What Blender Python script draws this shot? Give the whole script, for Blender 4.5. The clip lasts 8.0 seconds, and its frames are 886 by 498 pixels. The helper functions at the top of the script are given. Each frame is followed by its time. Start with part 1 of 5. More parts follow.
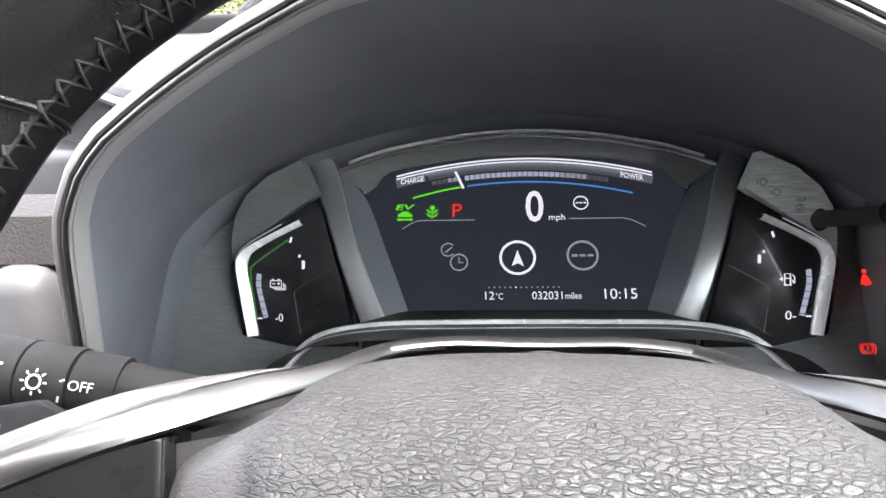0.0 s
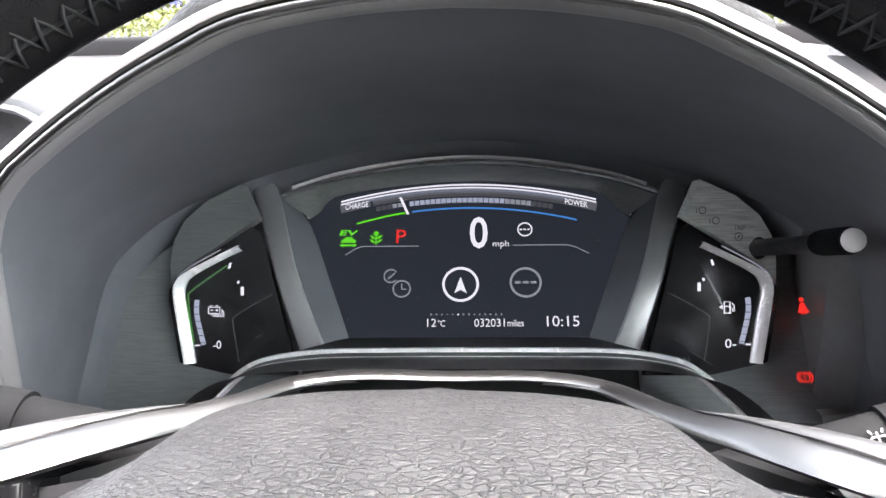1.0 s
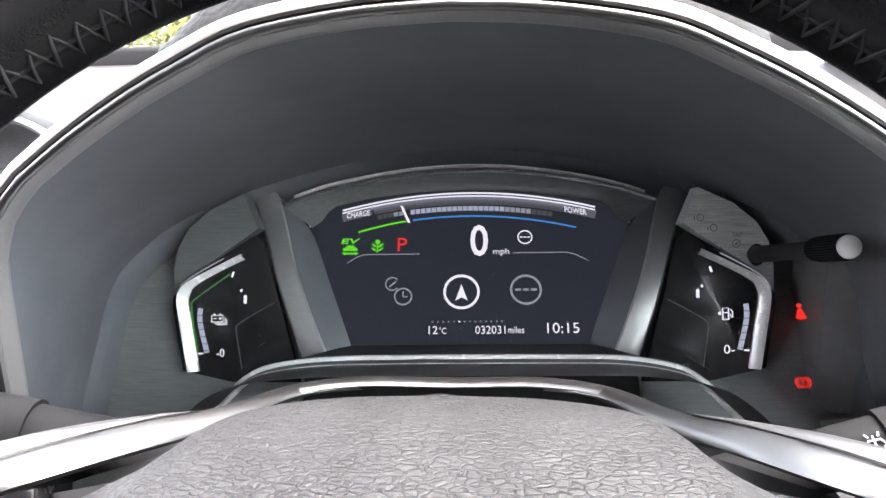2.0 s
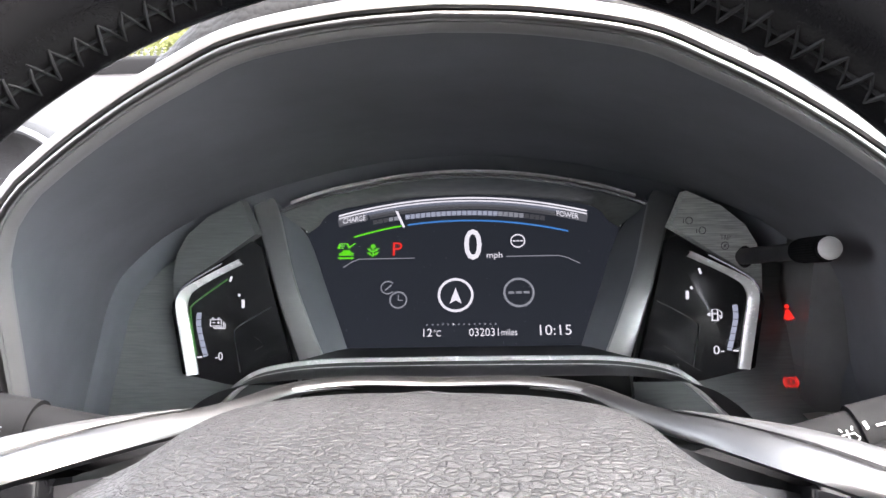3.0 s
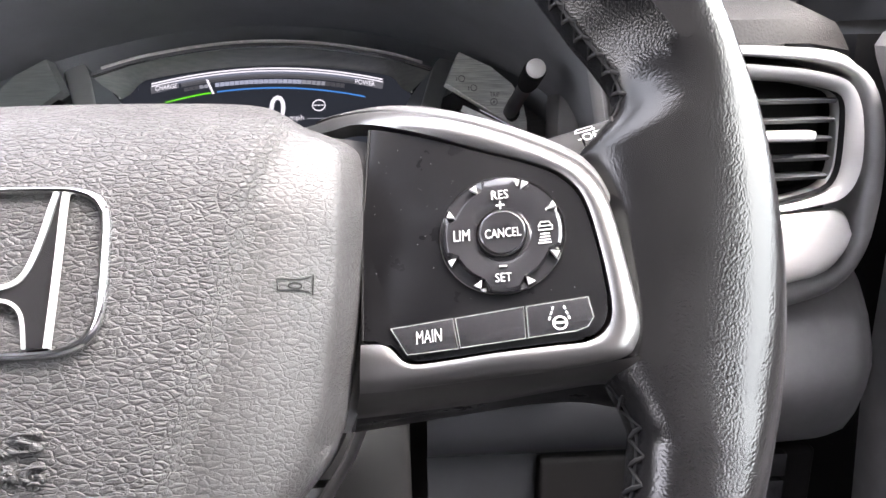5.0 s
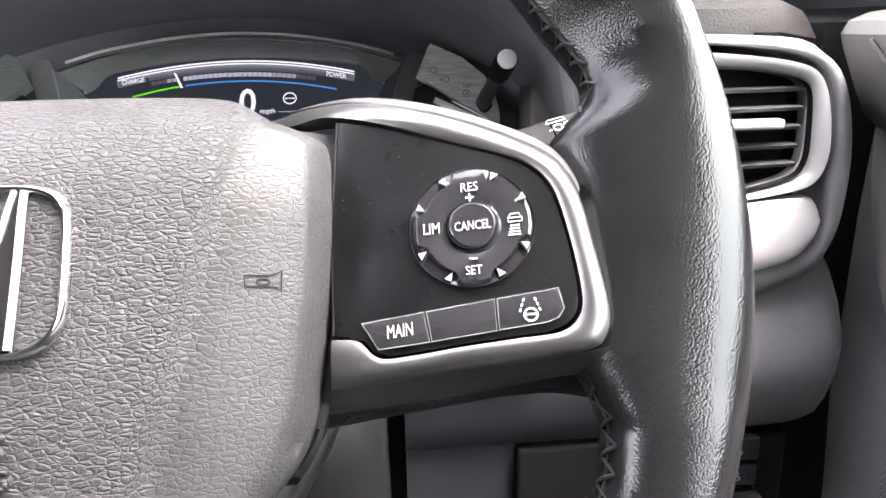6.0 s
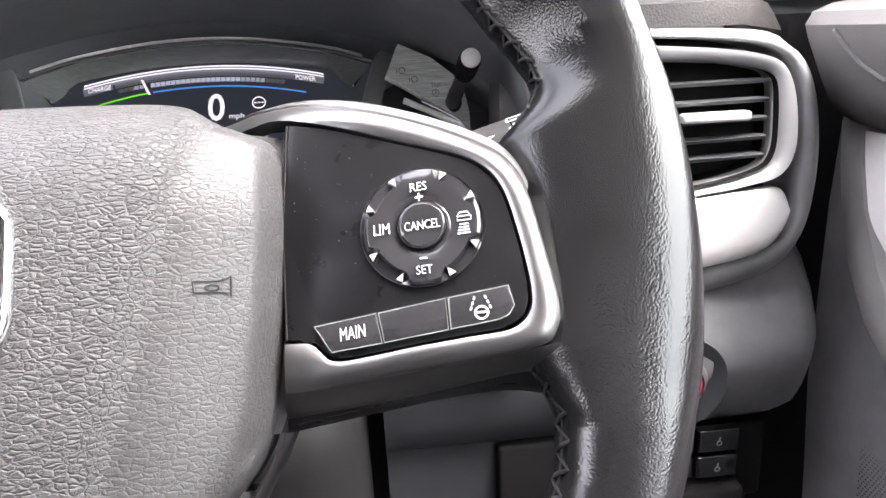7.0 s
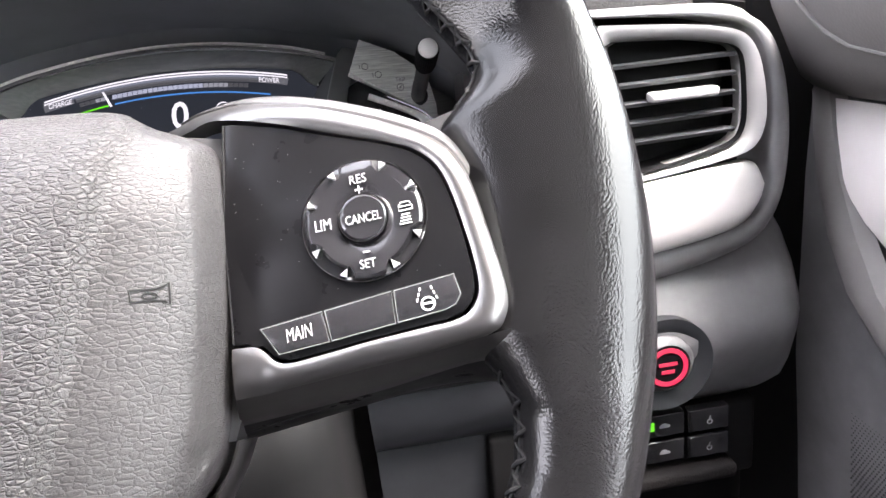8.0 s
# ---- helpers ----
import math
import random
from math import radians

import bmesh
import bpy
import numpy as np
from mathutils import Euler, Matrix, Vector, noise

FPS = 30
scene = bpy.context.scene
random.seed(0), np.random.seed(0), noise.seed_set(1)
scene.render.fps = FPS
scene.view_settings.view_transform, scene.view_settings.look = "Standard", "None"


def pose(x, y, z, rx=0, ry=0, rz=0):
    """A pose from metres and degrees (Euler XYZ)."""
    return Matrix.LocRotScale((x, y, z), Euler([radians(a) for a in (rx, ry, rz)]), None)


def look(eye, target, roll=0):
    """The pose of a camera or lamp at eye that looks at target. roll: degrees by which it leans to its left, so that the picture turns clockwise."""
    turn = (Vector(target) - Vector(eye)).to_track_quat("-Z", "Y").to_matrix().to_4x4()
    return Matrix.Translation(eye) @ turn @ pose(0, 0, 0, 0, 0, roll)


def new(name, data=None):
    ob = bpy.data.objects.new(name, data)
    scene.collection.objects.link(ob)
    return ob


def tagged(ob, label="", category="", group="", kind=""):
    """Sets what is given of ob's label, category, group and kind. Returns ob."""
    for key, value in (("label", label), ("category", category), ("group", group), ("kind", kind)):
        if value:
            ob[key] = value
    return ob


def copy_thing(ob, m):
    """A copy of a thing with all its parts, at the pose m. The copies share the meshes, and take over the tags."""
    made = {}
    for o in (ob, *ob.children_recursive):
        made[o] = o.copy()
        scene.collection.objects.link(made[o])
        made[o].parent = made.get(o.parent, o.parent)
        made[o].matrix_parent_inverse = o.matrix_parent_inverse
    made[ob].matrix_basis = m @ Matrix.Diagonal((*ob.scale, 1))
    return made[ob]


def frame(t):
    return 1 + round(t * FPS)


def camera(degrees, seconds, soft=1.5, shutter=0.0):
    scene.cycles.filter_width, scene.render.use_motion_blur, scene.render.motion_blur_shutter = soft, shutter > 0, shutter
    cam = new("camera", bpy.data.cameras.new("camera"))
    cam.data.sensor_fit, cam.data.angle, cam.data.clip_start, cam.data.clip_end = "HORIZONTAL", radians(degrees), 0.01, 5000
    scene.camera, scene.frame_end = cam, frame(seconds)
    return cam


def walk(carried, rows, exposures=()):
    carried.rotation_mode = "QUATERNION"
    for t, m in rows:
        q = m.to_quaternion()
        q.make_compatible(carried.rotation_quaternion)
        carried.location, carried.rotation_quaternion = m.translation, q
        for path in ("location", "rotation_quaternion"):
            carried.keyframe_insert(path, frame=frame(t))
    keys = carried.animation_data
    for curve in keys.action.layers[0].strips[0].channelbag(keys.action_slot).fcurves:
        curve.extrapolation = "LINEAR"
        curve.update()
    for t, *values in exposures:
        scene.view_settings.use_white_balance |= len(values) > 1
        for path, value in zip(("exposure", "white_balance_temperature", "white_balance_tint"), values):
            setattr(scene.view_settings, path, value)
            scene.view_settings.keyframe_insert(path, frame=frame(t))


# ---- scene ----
cam = camera(64.0, 8.0)
METRES, EYE, TILT, LEAN, TURN = 0.21, 1.15, -17.0, 1.75, 5.0
EXPO = 5.25
ROWS = [
    (0.0, 0.0, 0.0, 0.0, 0.0, 0.0, -0.0),
    (0.5, 0.0899, 0.0581, 0.0084, -1.19, 1.15, -0.19),
    (1.0, 0.1075, 0.014, 0.0171, -1.52, 1.65, -0.23),
    (1.5, 0.0985, -0.0019, 0.0181, -1.63, 2.01, -0.11),
    (3.0, 0.1236, -0.0412, 0.0134, -1.4, 2.66, 0.35),
    (3.5, 0.1477, -0.1112, -0.0058, -1.72, 2.97, 0.81),
    (4.0, 0.2422, -0.2549, -0.1034, -2.98, 2.65, 1.27),
    (4.5, 0.4063, -0.3102, -0.2716, -5.76, 1.58, 1.48),
    (5.0, 0.4648, -0.2845, -0.3564, -7.9, 0.37, 1.52),
    (6.5, 0.4855, -0.2809, -0.3557, -10.27, -0.41, 3.16),
    (7.0, 0.5187, -0.2869, -0.3582, -10.67, -0.39, 4.09),
    (7.5, 0.5381, -0.3009, -0.358, -10.71, -0.45, 5.39),
    (8.0, 0.5784, -0.2767, -0.3713, -11.17, -0.72, 7.72),
]
walk(cam, [(t, pose(0, 0, EYE, TILT, LEAN, TURN) @ pose(METRES * x, METRES * y, METRES * z, 90 + pitch, roll, yaw)) for t, x, y, z, yaw, pitch, roll in ROWS], [(0.0, EXPO + 0.05, 6600, 17), (3.5, EXPO + 0.05, 6700, 19), (5.0, EXPO + 0.36, 6800, 21), (8.0, EXPO + 0.36, 6800, 21)])

# ---- world, sun and daylight ----
world = bpy.data.worlds.new("overcast_sky")
scene.world = world
world.use_nodes = True
wn = world.node_tree.nodes
sky = wn.new("ShaderNodeTexSky")
sky.sky_type = "NISHITA"
sky.sun_disc = False
sky.sun_elevation, sky.sun_rotation = radians(66), radians(118)
sky.dust_density, sky.ozone_density, sky.air_density = 4.0, 0.6, 1.0
wn["Background"].inputs["Strength"].default_value = 0.15
cloud = wn.new("ShaderNodeHueSaturation")  # cloud cover greys the sky
cloud.inputs["Saturation"].default_value = 0.35
world.node_tree.links.new(sky.outputs["Color"], cloud.inputs["Color"])
world.node_tree.links.new(cloud.outputs["Color"], wn["Background"].inputs["Color"])
sun = new("sun", bpy.data.lights.new("sun", "SUN"))
sun.data.energy, sun.data.angle, sun.data.color = 0.6, radians(40), (1.0, 0.97, 0.93)
sun.matrix_world = look((2.2, -1.17, 5.6), (0, 0, 0))


# ---- materials ----
def material(name, colour, rough=0.5, metal=0.0, spec=0.5, coat=0.0):
    m = bpy.data.materials.new(name)
    m.use_nodes = True
    b = m.node_tree.nodes["Principled BSDF"]
    b.inputs["Base Color"].default_value = (*colour, 1)
    b.inputs["Roughness"].default_value = rough
    b.inputs["Metallic"].default_value = metal
    b.inputs["Specular IOR Level"].default_value = spec
    b.inputs["Coat Weight"].default_value = coat
    return m


def node(m, kind, **inputs):
    n = m.node_tree.nodes.new(kind)
    for key, value in inputs.items():
        n.inputs[key.replace("_", " ")].default_value = value
    return n


def wire(m, a, b):
    m.node_tree.links.new(a, b)


def coords(m, scale=(1, 1, 1)):
    t = node(m, "ShaderNodeTexCoord")
    p = node(m, "ShaderNodeMapping")
    p.inputs["Scale"].default_value = scale
    wire(m, t.outputs["Object"], p.inputs["Vector"])
    return p.outputs["Vector"]


def shade(m, scale, low, high, detail=4.0, stretch=(1, 1, 1), into="Base Color"):
    """Lets noise vary the colour or the roughness of a material between low and high times its value."""
    b = m.node_tree.nodes["Principled BSDF"]
    n = node(m, "ShaderNodeTexNoise", Scale=scale, Detail=detail, Roughness=0.6)
    wire(m, coords(m, stretch), n.inputs["Vector"])
    r = node(m, "ShaderNodeMapRange")
    r.inputs["From Min"].default_value, r.inputs["From Max"].default_value = 0.3, 0.7
    wire(m, n.outputs["Fac"], r.inputs["Value"])
    if into == "Base Color":
        c = b.inputs["Base Color"].default_value
        mix = node(m, "ShaderNodeMix")
        mix.data_type = "RGBA"
        mix.inputs[6].default_value = (c[0] * low, c[1] * low, c[2] * low, 1)
        mix.inputs[7].default_value = (c[0] * high, c[1] * high, c[2] * high, 1)
        wire(m, r.outputs["Result"], mix.inputs[0])
        wire(m, mix.outputs[2], b.inputs["Base Color"])
    else:
        v = b.inputs[into].default_value
        r.inputs["To Min"].default_value, r.inputs["To Max"].default_value = v * low, v * high
        wire(m, r.outputs["Result"], b.inputs[into])
    return m


def grain(m, scale, strength, distance, stretch=(1, 1, 1), fine=0.0, groove=0.15, wander=0.45):
    """Leather-like relief: rounded cells parted by wrinkles, with finer pores over them."""
    b = m.node_tree.nodes["Principled BSDF"]
    at = coords(m, stretch)
    warp = node(m, "ShaderNodeTexNoise", Scale=scale * 0.3, Detail=1.5)
    wire(m, at, warp.inputs["Vector"])
    add = node(m, "ShaderNodeVectorMath")
    add.operation = "MULTIPLY_ADD"
    add.inputs[1].default_value = (wander / scale,) * 3
    wire(m, warp.outputs["Color"], add.inputs[0])
    wire(m, at, add.inputs[2])
    cells = node(m, "ShaderNodeTexVoronoi", Scale=scale)
    wire(m, add.outputs["Vector"], cells.inputs["Vector"])
    top = node(m, "ShaderNodeMapRange")
    top.inputs["From Min"].default_value, top.inputs["From Max"].default_value = groove, 1.0
    top.inputs["To Min"].default_value, top.inputs["To Max"].default_value = 1.0, 0.0
    wire(m, cells.outputs["Distance"], top.inputs["Value"])
    bump = node(m, "ShaderNodeBump", Strength=strength, Distance=distance)
    wire(m, top.outputs["Result"], bump.inputs["Height"])
    last = bump
    if fine:
        pores = node(m, "ShaderNodeTexNoise", Scale=scale * 4, Detail=2.0)
        wire(m, at, pores.inputs["Vector"])
        last = node(m, "ShaderNodeBump", Strength=fine, Distance=distance * 0.5)
        wire(m, pores.outputs["Fac"], last.inputs["Height"])
        wire(m, bump.outputs["Normal"], last.inputs["Normal"])
    wire(m, last.outputs["Normal"], b.inputs["Normal"])
    return m


def hide(m, scale, strength, distance, stretch=(1, 1, 1)):
    """Coarse embossed hide: uneven pillowy pebbles of two sizes, parted by creases that widen and fade out."""
    b = m.node_tree.nodes["Principled BSDF"]
    at = coords(m, stretch)
    warp = node(m, "ShaderNodeTexNoise", Scale=scale * 0.7, Detail=3.0, Roughness=0.65)
    wire(m, at, warp.inputs["Vector"])
    bent = node(m, "ShaderNodeVectorMath")
    bent.operation = "MULTIPLY_ADD"
    bent.inputs[1].default_value = (1.0 / scale,) * 3
    wire(m, warp.outputs["Color"], bent.inputs[0])
    wire(m, at, bent.inputs[2])
    heights = []
    for size, widest in ((1.0, 0.32), (2.1, 0.26)):
        cells = node(m, "ShaderNodeTexVoronoi", Scale=scale * size)
        cells.feature = "DISTANCE_TO_EDGE"
        wire(m, bent.outputs["Vector"], cells.inputs["Vector"])
        patch = node(m, "ShaderNodeTexNoise", Scale=scale * 0.5 * size, Detail=1.0)
        wire(m, at, patch.inputs["Vector"])
        wide = node(m, "ShaderNodeMapRange")
        wide.inputs["From Min"].default_value, wide.inputs["From Max"].default_value = 0.32, 0.68
        wide.inputs["To Min"].default_value, wide.inputs["To Max"].default_value = 0.12, widest
        wire(m, patch.outputs["Fac"], wide.inputs["Value"])
        top = node(m, "ShaderNodeMapRange")
        wire(m, cells.outputs["Distance"], top.inputs["Value"])
        wire(m, wide.outputs["Result"], top.inputs["From Max"])
        dome = node(m, "ShaderNodeMath")  # rounded tops, sharp creases
        dome.operation = "POWER"
        dome.inputs[1].default_value = 0.5
        wire(m, top.outputs["Result"], dome.inputs[0])
        heights.append(dome.outputs["Value"])
    both = node(m, "ShaderNodeMath")
    both.operation = "MULTIPLY_ADD"
    both.inputs[1].default_value = 0.2
    wire(m, heights[1], both.inputs[0])
    wire(m, heights[0], both.inputs[2])
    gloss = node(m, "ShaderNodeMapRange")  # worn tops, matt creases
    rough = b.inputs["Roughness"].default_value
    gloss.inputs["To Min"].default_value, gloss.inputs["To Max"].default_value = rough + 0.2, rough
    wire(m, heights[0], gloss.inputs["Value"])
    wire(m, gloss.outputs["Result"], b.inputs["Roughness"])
    # the grain is pulled flatter on the wings, outside the cover's two folds
    place = node(m, "ShaderNodeSeparateXYZ")
    wire(m, coords(m), place.inputs["Vector"])
    aside = node(m, "ShaderNodeMath")
    aside.operation = "ABSOLUTE"
    wire(m, place.outputs["X"], aside.inputs[0])
    fold = node(m, "ShaderNodeMath")
    fold.operation = "MULTIPLY_ADD"
    fold.inputs[1].default_value = -0.25
    wire(m, place.outputs["Y"], fold.inputs[0])
    wire(m, aside.outputs["Value"], fold.inputs[2])
    calm = node(m, "ShaderNodeMapRange")
    calm.inputs["From Min"].default_value, calm.inputs["From Max"].default_value = 0.048, 0.058
    calm.inputs["To Min"].default_value, calm.inputs["To Max"].default_value = strength, strength * 0.38
    wire(m, fold.outputs["Value"], calm.inputs["Value"])
    creases = node(m, "ShaderNodeBump", Distance=distance)
    wire(m, calm.outputs["Result"], creases.inputs["Strength"])
    wire(m, both.outputs["Value"], creases.inputs["Height"])
    pores = node(m, "ShaderNodeTexNoise", Scale=scale * 5, Detail=2.0)
    wire(m, at, pores.inputs["Vector"])
    last = node(m, "ShaderNodeBump", Strength=0.25, Distance=distance * 0.3)
    wire(m, pores.outputs["Fac"], last.inputs["Height"])
    wire(m, creases.outputs["Normal"], last.inputs["Normal"])
    wire(m, last.outputs["Normal"], b.inputs["Normal"])
    return m


def pebbled(m, scale, strength, distance):
    b = m.node_tree.nodes["Principled BSDF"]
    n = node(m, "ShaderNodeTexNoise", Scale=scale, Detail=3.0)
    wire(m, coords(m), n.inputs["Vector"])
    bump = node(m, "ShaderNodeBump", Strength=strength, Distance=distance)
    wire(m, n.outputs["Fac"], bump.inputs["Height"])
    wire(m, bump.outputs["Normal"], b.inputs["Normal"])
    return m


def glowing(name, colour, strength):
    m = material(name, (0.02, 0.02, 0.02), 0.4)
    b = m.node_tree.nodes["Principled BSDF"]
    b.inputs["Emission Color"].default_value = (*colour, 1)
    b.inputs["Emission Strength"].default_value = strength * 2**-EXPO
    return m


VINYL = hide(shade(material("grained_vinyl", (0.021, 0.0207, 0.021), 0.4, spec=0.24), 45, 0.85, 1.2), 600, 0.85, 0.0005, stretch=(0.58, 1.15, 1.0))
LEATHER = grain(shade(material("rim_leather", (0.005, 0.005, 0.0052), 0.18, spec=0.26), 60, 0.75, 1.3), 1600, 0.48, 0.0001, groove=0.05, wander=0.1)
SATIN = shade(material("satin_silver", (0.155, 0.153, 0.15), 0.36, 1.0), 300, 0.94, 1.06, into="Roughness")
CHROME = shade(material("bright_chrome", (0.55, 0.55, 0.56), 0.1, 1.0), 120, 0.8, 1.6, into="Roughness")
PIANO = shade(material("piano_black", (0.004, 0.004, 0.0044), 0.3, spec=0.1), 90, 0.8, 1.35, into="Roughness")
BUTTON = shade(material("black_button_plastic", (0.012, 0.012, 0.013), 0.16), 150, 0.8, 1.3, into="Roughness")
TUNNEL = pebbled(shade(material("matt_black_hood", (0.122, 0.13, 0.142), 0.6, spec=0.35), 18, 0.85, 1.15), 1800, 0.12, 0.0002)
BLACK = shade(material("black_plastic", (0.014, 0.014, 0.015), 0.45), 70, 0.8, 1.3)
GLOSS = shade(material("gauge_glass_black", (0.012, 0.012, 0.013), 0.18), 40, 0.8, 1.5, into="Roughness")
SCREEN = material("display_glass", (0.008, 0.009, 0.012), 0.3, spec=0.2)
SCREEN.node_tree.nodes["Principled BSDF"].inputs["Emission Color"].default_value = (0.6, 0.72, 0.95, 1)
SCREEN.node_tree.nodes["Principled BSDF"].inputs["Emission Strength"].default_value = 0.032 * 2**-EXPO
DASH = grain(shade(material("soft_dash_plastic", (0.015, 0.0138, 0.0138), 0.6, spec=0.12), 20, 0.85, 1.15), 600, 0.5, 0.0005, fine=0.1)
DASHDARK = pebbled(shade(material("dark_dash_plastic", (0.037, 0.038, 0.04), 0.5, spec=0.22), 30, 0.85, 1.2), 1500, 0.15, 0.0002)
TRIM = shade(material("silver_paint_trim", (0.44, 0.44, 0.43), 0.36, 0.6), 200, 0.9, 1.15, into="Roughness")
LIP = shade(material("pale_satin_lip", (0.26, 0.26, 0.258), 0.35, 0.4), 30, 0.96, 1.04, into="Roughness")
CREAM = shade(material("cream_satin_paint", (0.068, 0.066, 0.063), 0.45, 0.1), 60, 0.96, 1.04)
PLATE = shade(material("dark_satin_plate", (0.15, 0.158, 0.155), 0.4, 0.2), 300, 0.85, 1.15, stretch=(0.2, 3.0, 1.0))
STALK = pebbled(shade(material("stalk_plastic", (0.011, 0.011, 0.0114), 0.7, spec=0.06), 60, 0.85, 1.2), 1600, 0.15, 0.0002)
DOORSKIN = grain(shade(material("door_leatherette", (0.17, 0.162, 0.157), 0.5, spec=0.35), 14, 0.9, 1.1), 500, 0.25, 0.0003)
PILLAR = shade(material("dark_satin_strut", (0.44, 0.44, 0.44), 0.4, 0.8), 260, 0.85, 1.2, into="Roughness")
# paler than brushed metal, for the window light on the right plate
BRUSHED_LIT = shade(material("brushed_plate", (0.78, 0.81, 0.77), 0.42, 0.1), 400, 0.72, 1.3, stretch=(0.12, 3.0, 1.0))
# satin silver made darker, to stand for shade under the spoke
FLANK = shade(material("shaded_satin_flank", (0.13, 0.129, 0.127), 0.36, 1.0), 200, 0.9, 1.15, into="Roughness")
BRIGHT = shade(material("bright_silver_paint", (0.82, 0.82, 0.81), 0.25, 0.2), 200, 0.9, 1.15, into="Roughness")
CLOTH = pebbled(material("grey_headlining", (0.12, 0.118, 0.115), 0.9), 900, 0.4, 0.0006)
PILLARCLOTH = pebbled(material("pale_pillar_cloth", (0.34, 0.32, 0.3), 0.9), 900, 0.4, 0.0006)
INKY = pebbled(shade(material("blue_black_plastic", (0.024, 0.026, 0.0285), 0.5, spec=0.25), 30, 0.85, 1.2), 1500, 0.15, 0.0002)
SEAT = grain(material("seat_leather", (0.03, 0.03, 0.032), 0.5), 260, 0.4, 0.0006)
CARPET = pebbled(material("floor_carpet", (0.02, 0.02, 0.022), 0.95), 700, 0.8, 0.002)
PRINT = material("white_print", (0.3, 0.3, 0.3), 0.5)
DARKCHROME = material("glossy_black_plate", (0.008, 0.008, 0.0085), 0.12)
VOID = material("dark_duct", (0.005, 0.005, 0.0052), 0.7, spec=0.12)
FASCIA = pebbled(shade(material("grey_fascia_plastic", (0.125, 0.125, 0.126), 0.4, spec=0.45), 30, 0.85, 1.2), 1500, 0.15, 0.0002)
BACKEDGE = shade(material("grey_satin_edge", (0.07, 0.069, 0.068), 0.4, 0.5), 200, 0.9, 1.15, into="Roughness")
HOODPAD = grain(shade(material("dark_hood_leather", (0.009, 0.009, 0.009), 0.65, spec=0.1), 30, 0.85, 1.2), 420, 0.5, 0.0006, groove=0.2, wander=0.5)
DUST = material("dust", (0.13, 0.13, 0.13), 0.9)
SHOULDER = grain(shade(material("shoulder_leatherette", (0.08, 0.075, 0.072), 0.6, spec=0.2), 14, 0.9, 1.1), 500, 0.25, 0.0003)
INLAY = shade(material("pale_door_inlay", (0.7, 0.655, 0.635), 0.55), 9, 0.93, 1.07)
FAINT = material("grey_print", (0.10, 0.105, 0.10), 0.5)
THREAD = material("black_thread", (0.009, 0.009, 0.0095), 0.8, spec=0.2)
WHITE = glowing("lit_white", (0.95, 0.98, 1.08), 0.85)
GREYLIT = glowing("lit_grey", (0.86, 0.93, 1.08), 0.28)
DIMLIT = glowing("lit_dim", (0.88, 0.93, 1.05), 0.07)
STEEL = glowing("lit_steel_blue", (0.68, 0.77, 1.0), 0.5)
GREEN = glowing("lit_green", (0.13, 1.0, 0.01), 0.75)
DEEPGREEN = glowing("lit_deep_green", (0.08, 0.5, 0.03), 0.3)
BLUE = glowing("lit_blue", (0.06, 0.3, 0.82), 0.75)
SHEEN = glowing("lit_sheen", (0.66, 0.76, 1.0), 0.22)
FIELD = glowing("lit_field", (0.8, 0.86, 1.0), 0.12)
RED = glowing("lit_red", (1.0, 0.03, 0.02), 0.95)
ROSE = glowing("lit_rose_red", (1.0, 0.02, 0.10), 0.9)


def thin_glass(name, tint, gloss):
    """A single sheet of glass: it lets light straight through, tinted, with a faint mirror on it."""
    m = bpy.data.materials.new(name)
    m.use_nodes = True
    nodes = m.node_tree.nodes
    nodes.remove(nodes["Principled BSDF"])
    clear = node(m, "ShaderNodeBsdfTransparent", Color=(*tint, 1))
    mirror_ = node(m, "ShaderNodeBsdfGlossy", Roughness=0.02)
    mix = node(m, "ShaderNodeMixShader", Fac=gloss)
    wire(m, clear.outputs[0], mix.inputs[1])
    wire(m, mirror_.outputs[0], mix.inputs[2])
    wire(m, mix.outputs[0], nodes["Material Output"].inputs["Surface"])
    return m


GLASS = thin_glass("window_glass", (0.72, 0.76, 0.74), 0.06)
SIDEGLASS = thin_glass("green_side_glass", (0.74, 0.83, 0.78), 0.06)
PRIVACY = thin_glass("privacy_glass", (0.32, 0.33, 0.33), 0.08)


# ---- building ----
MM = 0.001


def thing(name, label, category, m=Matrix(), group="", kind=""):
    ob = new(name)
    ob.empty_display_size = 0.02
    ob.matrix_world = m
    return tagged(ob, label, category, group, kind)


def part(name, bm, mat, parent=None, label="", smooth=True):
    me = bpy.data.meshes.new(name)
    bmesh.ops.recalc_face_normals(bm, faces=bm.faces[:])
    bm.to_mesh(me)
    bm.free()
    me.materials.append(mat)
    if smooth:
        me.shade_smooth()
        me.set_sharp_from_angle(angle=radians(38))
    ob = new(name, me)
    ob.parent = parent
    return tagged(ob, label)


